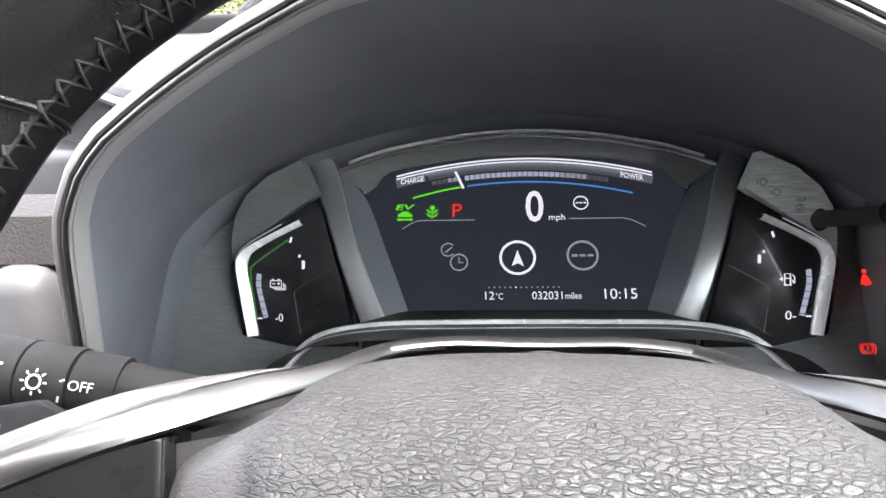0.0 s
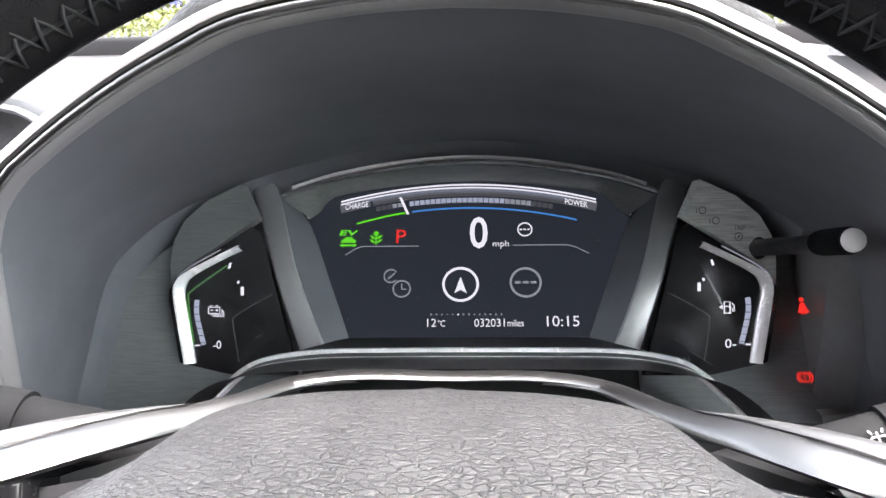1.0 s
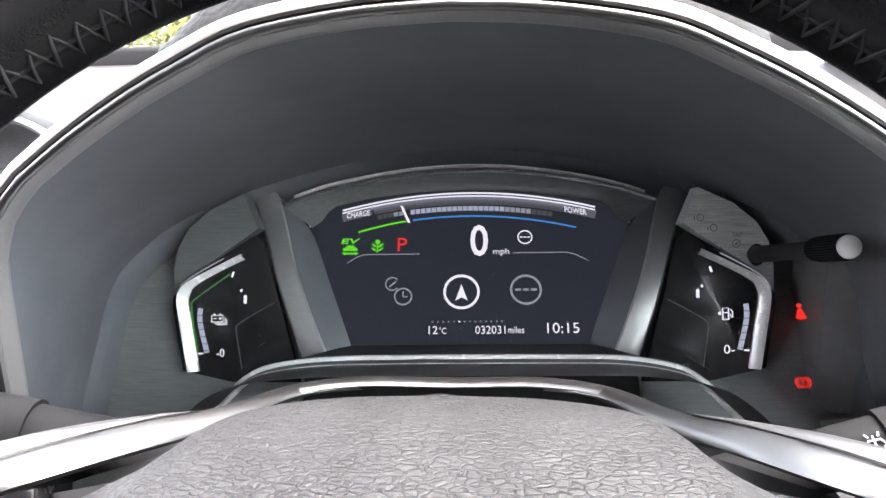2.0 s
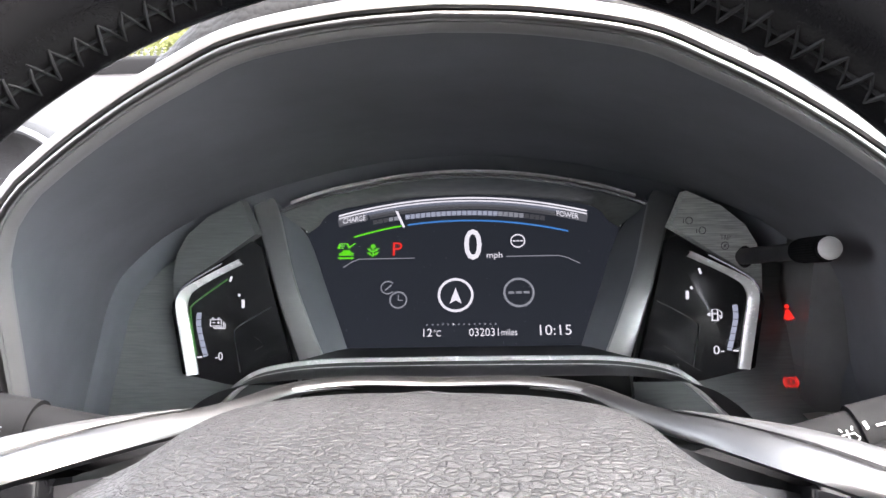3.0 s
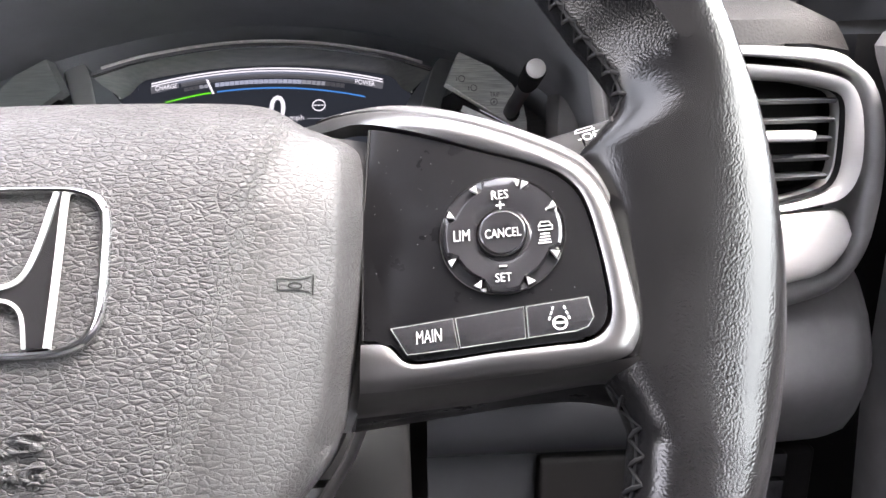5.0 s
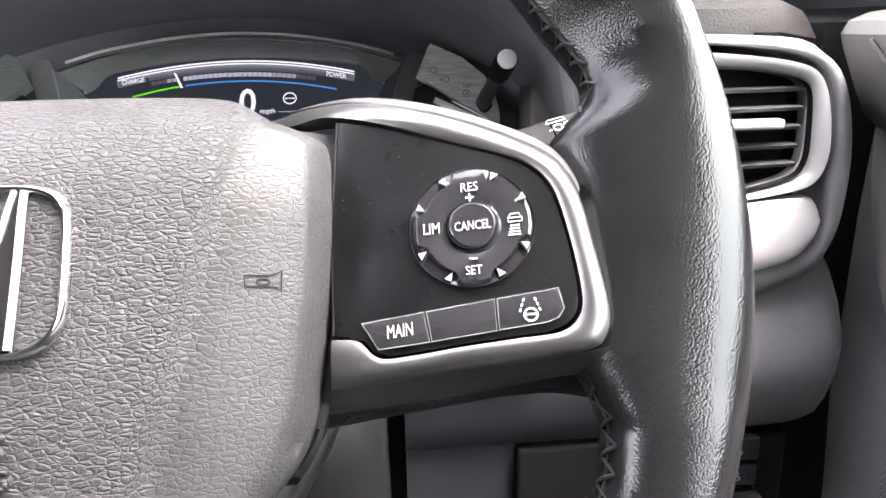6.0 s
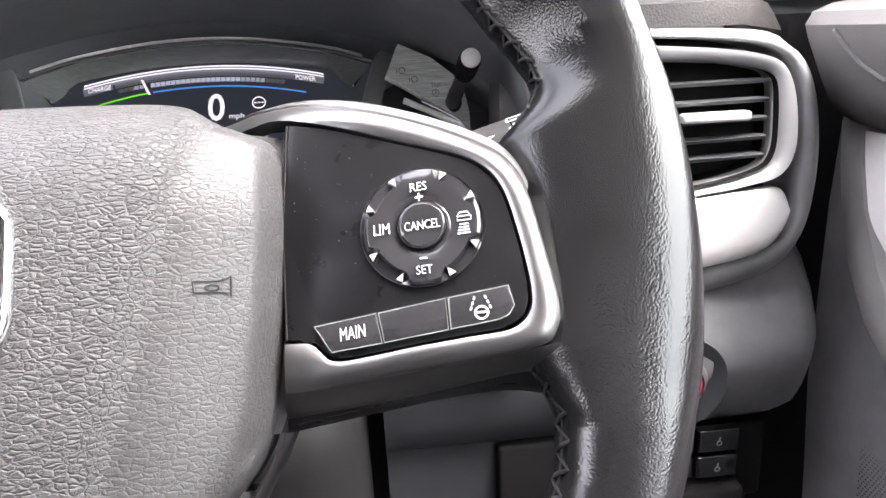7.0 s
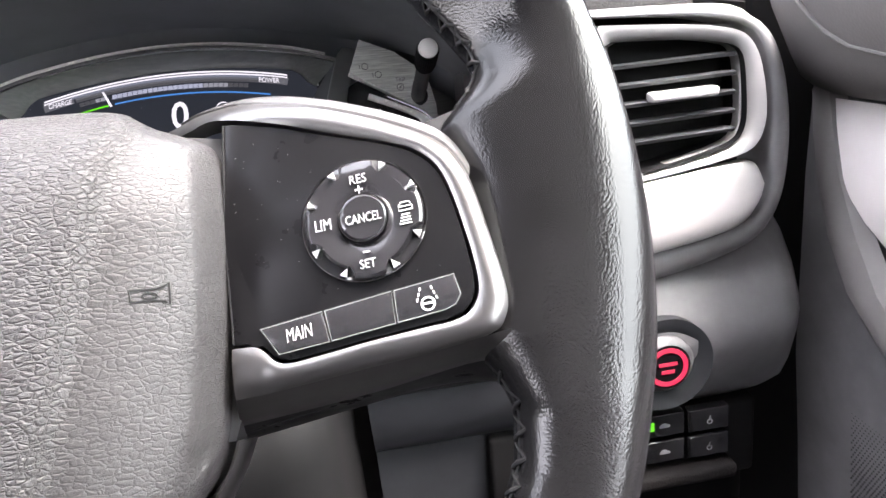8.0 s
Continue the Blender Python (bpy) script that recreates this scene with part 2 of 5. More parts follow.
def prism(pts, w0, w1, bm=None, bevel=0.0):
    """A plate with the outline pts (mm) between the heights w0 and w1 (numbers, or functions of u and v)."""
    bm = bm or bmesh.new()
    f0 = w0 if callable(w0) else (lambda u, v: w0)
    f1 = w1 if callable(w1) else (lambda u, v: w1)
    low = [bm.verts.new(Vector((u, v, f0(u, v))) * MM) for u, v in pts]
    top = [bm.verts.new(Vector((u, v, f1(u, v))) * MM) for u, v in pts]
    n = len(pts)
    bm.faces.new(low[::-1])
    cap = bm.faces.new(top)
    for i in range(n):
        bm.faces.new((low[i], low[(i + 1) % n], top[(i + 1) % n], top[i]))
    if bevel:
        bmesh.ops.bevel(bm, geom=list(cap.edges), offset=bevel * MM, segments=2, profile=0.5, affect="EDGES")
    return bm


def band(inner, outer, w_in, w_out, bulge=0.0, bm=None, depth=6.0, steps=4, closed=False):
    """A rounded strip between two lines of points (mm), raised by bulge in its middle, with a skirt behind its outer edge."""
    bm = bm or bmesh.new()
    rows = []
    for i, (a, b) in enumerate(zip(inner, outer)):
        a, b = Vector((*a, w_in[i])), Vector((*b, w_out[i]))
        row = [bm.verts.new((a + Vector((0, 0, -depth))) * MM)]
        for k in range(steps + 1):
            s = k / steps
            p = a.lerp(b, s)
            p.z += bulge * math.sin(math.pi * s) ** 0.6
            row.append(bm.verts.new(p * MM))
        row.append(bm.verts.new((b + Vector((0, 0, -depth))) * MM))
        rows.append(row)
    pairs = list(zip(rows, rows[1:])) + ([(rows[-1], rows[0])] if closed else [])
    for r, s in pairs:
        for k in range(len(r) - 1):
            bm.faces.new((r[k], r[k + 1], s[k + 1], s[k]))
    return bm


def ribbon(pts, width, w0, w1, bm=None):
    """A flat line of the given width (mm) along points, as thick as w1 - w0."""
    bm = bm or bmesh.new()
    f0 = w0 if callable(w0) else (lambda u, v: w0)
    f1 = w1 if callable(w1) else (lambda u, v: w1)
    rows = []
    for i, p in enumerate(pts):
        a, b = Vector(pts[max(i - 1, 0)]), Vector(pts[min(i + 1, len(pts) - 1)])
        d = (b - a).normalized()
        side = Vector((-d.y, d.x)) * width / 2
        l, r = Vector(p) + side, Vector(p) - side
        rows.append([bm.verts.new(Vector((q.x, q.y, f(q.x, q.y))) * MM) for q, f in ((l, f0), (l, f1), (r, f1), (r, f0))])
    for a, b in zip(rows, rows[1:]):
        for k in range(4):
            bm.faces.new((a[k], a[(k + 1) % 4], b[(k + 1) % 4], b[k]))
    bm.faces.new(rows[0])
    bm.faces.new(rows[-1][::-1])
    return bm


def spline(pts, n=8):
    """Points along a smooth line through pts."""
    pts = [Vector(p) for p in pts]
    out = []
    for i in range(len(pts) - 1):
        p0, p1, p2, p3 = pts[max(i - 1, 0)], pts[i], pts[i + 1], pts[min(i + 2, len(pts) - 1)]
        for k in range(n):
            t = k / n
            out.append(0.5 * (2 * p1 + (p2 - p0) * t + (2 * p0 - 5 * p1 + 4 * p2 - p3) * t * t + (3 * p1 - p0 - 3 * p2 + p3) * t**3))
    out.append(pts[-1])
    return [tuple(p) for p in out]


def tube(pts, radius, seg=10, bm=None, scale=MM, cap=True):
    """A round bar along 3D points; radius a number or one for each point."""
    bm = bm or bmesh.new()
    pts = [Vector(p) for p in pts]
    radii = radius if isinstance(radius, (list, tuple)) else [radius] * len(pts)
    rings, side = [], None
    for i, p in enumerate(pts):
        d = (pts[min(i + 1, len(pts) - 1)] - pts[max(i - 1, 0)]).normalized()
        if side is None:
            side = d.orthogonal().normalized()
        side = (side - d * side.dot(d)).normalized()
        up = d.cross(side)
        rings.append([bm.verts.new((p + radii[i] * (math.cos(a) * side + math.sin(a) * up)) * scale) for a in (2 * math.pi * k / seg for k in range(seg))])
    for a, b in zip(rings, rings[1:]):
        for k in range(seg):
            bm.faces.new((a[k], a[(k + 1) % seg], b[(k + 1) % seg], b[k]))
    if cap:
        bm.faces.new(rings[0][::-1])
        bm.faces.new(rings[-1])
    return bm


def loft(rows, bm=None, closed=False, scale=1.0):
    """A skin over rows of 3D points."""
    bm = bm or bmesh.new()
    vs = [[bm.verts.new(Vector(p) * scale) for p in row] for row in rows]
    n = len(vs[0])
    for a, b in zip(vs, vs[1:]):
        for k in range(n if closed else n - 1):
            bm.faces.new((a[k], a[(k + 1) % n], b[(k + 1) % n], b[k]))
    return bm


def block(x0, y0, z0, x1, y1, z1, bevel=0.0, bm=None, segments=3):
    bm = bm or bmesh.new()
    made = bmesh.ops.create_cube(bm, size=1.0)["verts"]
    for v in made:
        v.co = Vector(((x0 + x1) / 2 + v.co.x * (x1 - x0), (y0 + y1) / 2 + v.co.y * (y1 - y0), (z0 + z1) / 2 + v.co.z * (z1 - z0)))
    if bevel:
        edges = list({e for v in made for e in v.link_edges})
        bmesh.ops.bevel(bm, geom=edges, offset=bevel, segments=segments, profile=0.5, affect="EDGES")
    return bm


def disc(u, v, r, w0, w1, n=24, bm=None, ry=None):
    return prism([(u + r * math.cos(2 * math.pi * k / n), v + (ry or r) * math.sin(2 * math.pi * k / n)) for k in range(n)], w0, w1, bm)


def ring(u, v, r, width, w0, w1, n=36, bm=None, start=0.0, end=360.0, ry=None):
    pts = [(u + r * math.cos(radians(start + (end - start) * k / n)), v + (ry or r) * math.sin(radians(start + (end - start) * k / n))) for k in range(n + 1)]
    return ribbon(pts, width, w0, w1, bm)


def lettering(name, words, u0, v0, u1, v1, w, mat, parent, slant=0.0, thick=0.15, label="", lean=0.0, bold=0.0):
    """Words of the built-in font, fitted into a box of the parent's plane (mm); w a number or a function of u and v."""
    fw = w if callable(w) else (lambda u, v: w)
    cu = bpy.data.curves.new(name, "FONT")
    cu.body, cu.resolution_u = words, 3
    cu.offset = bold
    tmp = new(name, cu)
    bpy.context.view_layer.update()
    me = bpy.data.meshes.new_from_object(tmp.evaluated_get(bpy.context.evaluated_depsgraph_get()))
    bpy.data.objects.remove(tmp)
    bpy.data.curves.remove(cu)
    bm = bmesh.new()
    bm.from_mesh(me)
    bpy.data.meshes.remove(me)
    xs, ys = [v.co.x for v in bm.verts], [v.co.y for v in bm.verts]
    x0, x1, y0, y1 = min(xs), max(xs), min(ys), max(ys)
    for v in bm.verts:
        s, t = (v.co.x - x0) / (x1 - x0), (v.co.y - y0) / (y1 - y0)
        u, q = u0 + (u1 - u0) * s + slant * t, v0 + (v1 - v0) * t + lean * s
        v.co = Vector((u, q, fw(u, q))) * MM
    ext = bmesh.ops.extrude_face_region(bm, geom=bm.faces[:])["geom"]
    for e in ext:
        if isinstance(e, bmesh.types.BMVert):
            e.co.z += thick * MM
    return part(name, bm, mat, parent, label, smooth=False)


def plane_at(x, y, z, tilt, yaw=0.0):
    """A pose whose x runs right, y up along a face that leans back by tilt degrees, and z out of it towards the driver."""
    return Matrix.Translation((x, y, z)) @ Matrix.Rotation(radians(yaw), 4, "Z") @ Matrix.Rotation(radians(90 - tilt), 4, "X")


CLUSTER = plane_at(0.009, 0.4206, 1.0486, 37.7, 1.34)
WHEEL = plane_at(0.009, 0.1008, 1.0427, 28.5)


# ---- instrument cluster ----
def side_w(u, v):
    """The height of the side gauges' faces, which lean in a little towards the driver."""
    return 13 + 0.1 * (abs(u) - 130)


def over(d):
    return lambda u, v: side_w(u, v) + d


def mirror(pts):
    return [(-u, v) for u, v in pts]


MASK = [(-206, -135), (-205, -100), (-204, -68), (-203, -45), (-199, -29), (-188, -14), (-171, 1.5), (-150, 13.5), (-126, 24), (-92, 35), (-58, 43), (-24, 47.6), (0, 48.8)]
MASK = MASK + [(-u, v) for u, v in MASK[-2::-1]]

cluster = thing("instrument_cluster", "black hybrid instrument cluster with lit colour display and two side gauges", "instrument cluster", CLUSTER)
part("housing", prism([(u * 1.01, v * 1.01) for u, v in MASK], -40, -14), BLACK, cluster)
rim_in = [(u * 0.986, v * 0.986 - 0.6) for u, v in MASK]
part("bezel", band(rim_in, MASK, [side_w(*p) - 2 for p in rim_in], [26] * len(MASK), 0.5, depth=34), TUNNEL, cluster, "matt black surround of the gauges")

# display
screen_out = [(-66, -72), (-97, 8), (-92, 14.5), (-87, 19.5), (-81.5, 24.8), (-60, 29.2), (-30, 33), (0, 34.3), (30, 33), (60, 29.2), (81.5, 24.8), (87, 19.5), (92, 14.5), (97, 8), (66, -72)]
display = part("display", prism(screen_out, -4, 0), SCREEN, cluster, "dark lit display panel", smooth=False)
# frame above the display, sloping up to the bright arch
arch = spline([(-112, 17.3), (-96, 23.6), (-77, 29.6), (-38.5, 37), (0, 39.6), (38.5, 37), (77, 29.6), (96, 23.6), (112, 17.3)], 4)
inner_top = spline([(-98, 10), (-92, 14.5), (-82, 24.6), (-40, 32.2), (0, 34.4), (40, 32.2), (82, 24.6), (92, 14.5), (98, 10)], 4)
low_top = [(u * 0.985 if abs(u) > 84 else u, v - 1) for u, v in inner_top]
part("display_frame", band(low_top, [(u * 0.995, v - 1.6) for u, v in arch], [1] * len(arch), [14.5] * len(arch), 0.6, depth=3), PLATE, cluster, "dark satin frame over the display")
def strip(line, low, high, depth=2.0):
    """A narrow bright strip along a line of the cluster, leaning down towards the driver: low and high give v and w of its edges."""
    a, c = [(u, v + low[0]) for u, v in line], [(u, v + high[0]) for u, v in line]
    return band(a, c, [low[1]] * len(line), [high[1]] * len(line), 0.05, depth=depth)


part("frame_edge", strip(inner_top, (-0.6, 1.5), (0.3, 1.8)), BRIGHT, cluster, "thin bright edge of the display")
part("arch_trim", strip(arch, (-1.3, 15.4), (0.9, 16.4), 4), CHROME, cluster, "bright chrome arch over the display")
part("arch_line", strip(arch[2:-2], (2.0, 16.6), (3.0, 16.93), 4), BRIGHT, cluster, "thin chrome line over the arch")
# struts on both sides of the display
for s in (-1, 1):
    left = spline([(-133.5, 32.5, 13), (-121, 0, 18), (-107.5, -38, 20), (-99, -62, 13), (-92.5, -79.5, 5)], 4)
    right = spline([(-128, 34, 13), (-113.5, 21.5, 17), (-98.5, -26, 20), (-87, -56, 14.5), (-77.5, -78, 5)], 4)
    rows = []
    for a, c in zip(left, right):
        a, c = Vector((-s * a[0], a[1], a[2])), Vector((-s * c[0], c[1], c[2]))
        rows.append([(a.x, a.y, -3), tuple(a - Vector((0, 0, 1.2))), tuple(a.lerp(c, 0.08)), tuple(a.lerp(c, 0.5) + Vector((0, 0, 0.6))), tuple(a.lerp(c, 0.92)), tuple(c - Vector((0, 0, 1.2))), (c.x, c.y, -3)])
    strut = part("strut", loft(rows, scale=MM), PILLAR, cluster, "satin strut with a bright foot")
    low = spline([(-110, 19, 3), (-96, 5, 0.5), (-82, -30, 0.5), (-73.4, -52, 0.5), (-66.6, -70, 0.5)], 4)
    part("strut_flank", loft([[(-s * u, v, w - 1) for u, v, w in right], [(-s * u, v, w) for u, v, w in low]], scale=MM), TUNNEL, strut)
# floor under the display
part("display_sill", loft([[(-70, -66, 0.2), (70, -66, 0.2)], [(-100, -84, 30), (100, -84, 30)]], scale=MM), BLACK, cluster)

# side gauges
panel_l = [(-97, -91), (-158, -91), (-162, -89), (-164.2, -85), (-170, -46), (-170, -41), (-167, -34.5), (-162, -30), (-123, -4.5), (-117, -8)]
part("gauge_panel", prism(panel_l, 6, over(-0.5), bevel=0.8), GLOSS, cluster, "glossy black battery gauge panel")
panel_r = [(-u, v - 0.5) for u, v in panel_l]
part("gauge_panel", prism(panel_r, 6, over(-0.5), bevel=0.8), GLOSS, cluster, "glossy black fuel gauge panel")
face_l = [(-127, 20.5), (-150, 10.5), (-171, -0.6), (-187, -14.5), (-197.5, -30), (-201.5, -47), (-202.5, -70), (-203, -100), (-203, -132), (-97, -120), (-97, -80), (-118, -0.5)]
part("gauge_face", prism(face_l, -22, over(-16)), PLATE, cluster, "dark satin face round the battery gauge")
part("gauge_face", prism(mirror(face_l), -22, over(-16)), PLATE, cluster, "glossy black face round the fuel gauge")
PLATE_W = lambda u, v: 14.5 - 0.1 * (abs(u) - 145)
plate = [(-127, 20), (-148, 11), (-162, 0), (-169, -11.5), (-171.5, -25), (-171.3, -41), (-167.5, -33), (-162.5, -28.6), (-118, -0.5)]
# the two plates match; pale right and dark left stand for falling light
part("brushed_plate", prism(plate, 6, PLATE_W), PLATE, cluster, "satin plate over the battery gauge, left dark as if unlit")
part("brushed_plate", prism(mirror(plate), 6, PLATE_W), BRUSHED_LIT, cluster, "brushed metal plate with trip marking, paled for the light on it")
for s in (1, -1):
    o = spline([(-128.5, -15.2), (-145, -23.5), (-158, -30.5), (-163.5, -35.5), (-165.3, -43), (-163, -60), (-159.2, -84)], 5)
    i = spline([(-127.4, -18), (-143.6, -26), (-155.6, -33), (-159.3, -37.6), (-160.4, -44.6), (-157.8, -60), (-154.4, -83.8)], 5)
    o, i = [(s * u, v) for u, v in o], [(s * u, v) for u, v in i]
    part("gauge_bracket", band(i, o, [side_w(*p) + 1.5 for p in i], [side_w(*p) + 4.5 for p in o], 0.4, depth=4), BRIGHT, cluster, "bright silver bracket round the gauge scale")
    line = spline([(s * -140, -17.6), (s * -158, -28), (s * -165, -34.5), (s * -167, -43), (s * -162.5, -74)], 5)
    part("gauge_line", ribbon(line, 0.7, over(-0.4), over(0.2)), GREYLIT, cluster)
    part("scale_bar", ribbon(spline([(s * -153.6, -47), (s * -153.8, -56), (s * -150, -73.2)], 4), 2.6, over(-0.4), over(0.3)), STEEL, cluster, "lit segment bar of the gauge")
    for k in range(6):
        v = -51 - 4.2 * k
        part("segment_gap", ribbon([(s * -156, v - 0.2), (s * -148.8, v + 0.2)], 0.35, over(0.2), over(0.5)), GLOSS, cluster)
    part("tick", ribbon([(s * -155, -73.6), (s * -152.1, -73.5)], 0.9, over(0), over(0.5)), WHITE, cluster)
    part("tick", ribbon([(s * -134.2, -25.4), (s * -135.2, -28.6)], 1.2, over(0), over(0.5)), WHITE, cluster)
    part("tick", ribbon([(s * -129.6, -35.9), (s * -130.1, -37.4)], 1.1, over(0), over(0.5)), WHITE, cluster)
    grey = spline([(s * -130, -83), (s * -131.6, -72), (s * -133.2, -60.5), (s * -131.8, -56.4), (s * -121, -49.6), (s * -111, -44)], 4)
    part("trace", ribbon(grey, 0.45, over(-0.4), over(0.1)), FAINT, cluster)
part("green_line", ribbon(spline([(-155.4, -72.5), (-157.6, -58), (-158.6, -46), (-156.4, -41.2), (-136.6, -27)], 5), 0.7, over(-0.3), over(0.3)), DEEPGREEN, cluster)
lettering("numeral", "1", -128.6, -44.4, -126.8, -39.4, over(0.1), WHITE, cluster)
lettering("numeral", "-0", -144.4, -75.6, -140, -70.8, over(0.1), WHITE, cluster)
lettering("numeral", "1", 126.6, -43.3, 128.4, -38.4, over(0.1), WHITE, cluster)
lettering("numeral", "0-", 141.2, -75.5, 147, -70.5, over(0.1), WHITE, cluster)
lettering("part_number", "7528-A2", 109.4, -83.6, 122.4, -81, over(-0.2), FAINT, cluster)
# battery symbol
bm = ribbon([(-147, -55), (-147, -51.2), (-140.6, -51.2), (-140.6, -55), (-147.2, -55)], 0.5, over(0), over(0.4))
for k in (1, 2):
    ribbon([(-146.4 + 0.9 * k, -55 - 0.8 * k), (-140.2 + 0.9 * k, -55 - 0.8 * k), (-140.2 + 0.9 * k, -51.8 - 0.8 * k)], 0.45, over(0), over(0.4), bm)
for a, b in (((-146, -50.4), (-144.8, -50.4)), ((-142.8, -50.4), (-141.6, -50.4)), ((-145.8, -53), (-144.4, -53)), ((-143, -53), (-141.6, -53)), ((-142.3, -52.3), (-142.3, -53.7))):
    ribbon([a, b], 0.5, over(0), over(0.4), bm)
part("battery_symbol", bm, WHITE, cluster, smooth=False)
# fuel symbol
bm = ribbon([(140.9, -55.6), (140.9, -49.4), (144, -49.4), (144, -55.6)], 0.6, over(0), over(0.4))
ribbon([(140.4, -55.8), (144.6, -55.8)], 0.6, over(0), over(0.4), bm)
ribbon([(141, -52), (144, -52)], 0.6, over(0), over(0.4), bm)
ribbon([(144, -53), (145.2, -53), (145.4, -54.8), (146.2, -54.6), (146.2, -51.4), (145, -50)], 0.45, over(0), over(0.4), bm)
prism([(137.9, -52.4), (139.9, -51.2), (139.9, -53.6)], over(0), over(0.4), bm)
part("fuel_symbol", bm, WHITE, cluster, smooth=False)
ON_PLATE = lambda d: (lambda u, v: PLATE_W(u, v) + d)
lettering("trip_marking", "TRIP", 146.8, -8.9, 153.2, -6, ON_PLATE(0.05), PRINT, cluster)
bm = ring(149.4, -12.4, 2.2, 0.5, ON_PLATE(-0.1), ON_PLATE(0.25), 20)
ribbon([(148.6, -13.2), (150.4, -11.4)], 0.5, ON_PLATE(-0.1), ON_PLATE(0.25), bm)
disc(149.4, -12.4, 0.7, ON_PLATE(-0.1), ON_PLATE(0.25), 10, bm)
part("trip_symbol", bm, PRINT, cluster, smooth=False)
for u, v in ((128.3, 2.5), (136.1, -3.3)):
    bm = ring(u, v, 2.0, 0.4, ON_PLATE(-0.1), ON_PLATE(0.15), 16)
    ribbon([(u - 3.4, v + 1), (u - 3.4, v - 1.4)], 0.4, ON_PLATE(-0.1), ON_PLATE(0.15), bm)
    part("unlit_symbol", bm, FAINT, cluster, smooth=False)
# belt warning as plain shapes
bm = disc(180.3, -50.2, 1.25, over(0), over(0.4), 14)
prism([(177.3, -57.8), (178.7, -53.8), (179.4, -52.0), (181.2, -52.0), (181.9, -53.8), (183.3, -57.8), (182.0, -57.2), (181.2, -58.6), (180.3, -57.6), (179.4, -58.6), (178.6, -57.2)], over(0), over(0.4), bm)
part("belt_symbol", bm, RED, cluster, smooth=False)
bm = ring(175, -92.3, 2.5, 0.55, over(0), over(0.4), 24)
ring(175, -92.3, 3.7, 0.55, over(0), over(0.4), 10, bm, 130, 230)
ring(175, -92.3, 3.7, 0.55, over(0), over(0.4), 10, bm, -50, 50)
ribbon([(175, -90.7), (175, -92.7)], 0.6, over(0), over(0.4), bm)
disc(175, -93.8, 0.35, over(0), over(0.4), 8, bm)
part("brake_symbol", bm, RED, cluster, smooth=False)

# the side gauges stand a little steeper than the cluster and turn outwards a little
def lean_in(side):
    pivot = Vector((0.14 * side, -0.047, 0.013))
    return Matrix.Translation(pivot) @ Matrix.Rotation(radians(22), 4, "X") @ Matrix.Rotation(radians(5 * side), 4, "Y") @ Matrix.Diagonal((1, 0.97, 1, 1)) @ Matrix.Translation(-pivot)


STEEP = ("gauge_panel", "brushed_plate", "gauge_bracket", "gauge_line", "scale_bar", "segment_gap", "tick", "trace", "green_line", "numeral", "part_number", "battery_symbol", "fuel_symbol", "trip_marking", "trip_symbol", "unlit_symbol")
for ob in cluster.children:
    if ob.name.split(".")[0] in STEEP:
        ob.matrix_local = lean_in(1 if sum(v.co.x for v in ob.data.vertices) > 0 else -1)

# trip knob on its long rod
base, tip = Vector((160.5, -17.5, 12)), Vector((154.8, -63.3, 133))
d = (tip - base).normalized()
knob = part("trip_knob", tube([base + d * a for a in (0, 10, 11, 40, 41, 92)], [6.5, 6.5, 4.6, 4.6, 4.2, 4.2], 18), BLACK, cluster, "long black trip reset knob")
part("knob_grip", tube([base + d * a for a in (88, 89, 118, 119.5)], [4.4, 5.4, 5.4, 5.0], 20), STALK, knob)
bm = bmesh.new()
for k in range(30):
    a = 2 * math.pi * k / 30
    side = d.orthogonal().normalized()
    o = 5.45 * (math.cos(a) * side + math.sin(a) * d.cross(side))
    tube([base + d * 92 + o, base + d * 117 + o], 0.32, 5, bm)
tagged(part("knurling", bm, STALK, knob), kind="stuff")
part("knob_cap", tube([base + d * a for a in (119, 120.6, 121.4)], [5.1, 4.7, 3.4], 20), material("pale_knob_cap", (0.55, 0.55, 0.54), 0.5), knob, "pale grey cap")


# display contents
def lit(name, bm, mat, label=""):
    return part(name, bm, mat, display, label, smooth=False)


def arc_v(u, top):
    """The sagging arc that the upper display lines follow."""
    return top - 0.0018 * u * u


A, B = 0.3, 0.7
us = [-78 + 156 * k / 40 for k in range(41)]
lit("arc_line", ribbon([(u, arc_v(u, 31.2)) for u in us], 1.0, A, B), WHITE)
lit("arc_line", ribbon([(u, arc_v(u, 29.2)) for u in us], 0.9, A, B), WHITE)
lit("sheen", ribbon([(u, arc_v(u, 27.7)) for u in us[4:-4]], 1.6, A, B - 0.1), SHEEN)
lit("sheen", ribbon([(u, arc_v(u, 26.0)) for u in us[5:-5]], 1.4, A, B - 0.1), FIELD)
lit("charge_field", ribbon([(-78 + k * 2, arc_v(-78 + k * 2, 26.0)) for k in range(10)], 5.2, A, B - 0.15), FIELD)
lit("power_field", ribbon([(60 + k * 2, arc_v(60 + k * 2, 26.0)) for k in range(10)], 5.2, A, B - 0.15), FIELD)
lit("power_band", ribbon([(-58 + k * 3, arc_v(-58 + k * 3, 24.2)) for k in range(40)], 1.6, A, B - 0.1), DIMLIT)
for k in range(27):
    u = -35.6 + 3.25 * k
    bright = STEEL if k < 18 else GREYLIT if k < 23 else DIMLIT
    v = arc_v(u, 20.6)
    lit("power_segment", ribbon([(u, v - 0.012 * u * 0.3), (u + 2.7, arc_v(u + 2.7, 20.6))], 3.0, A, B), bright)
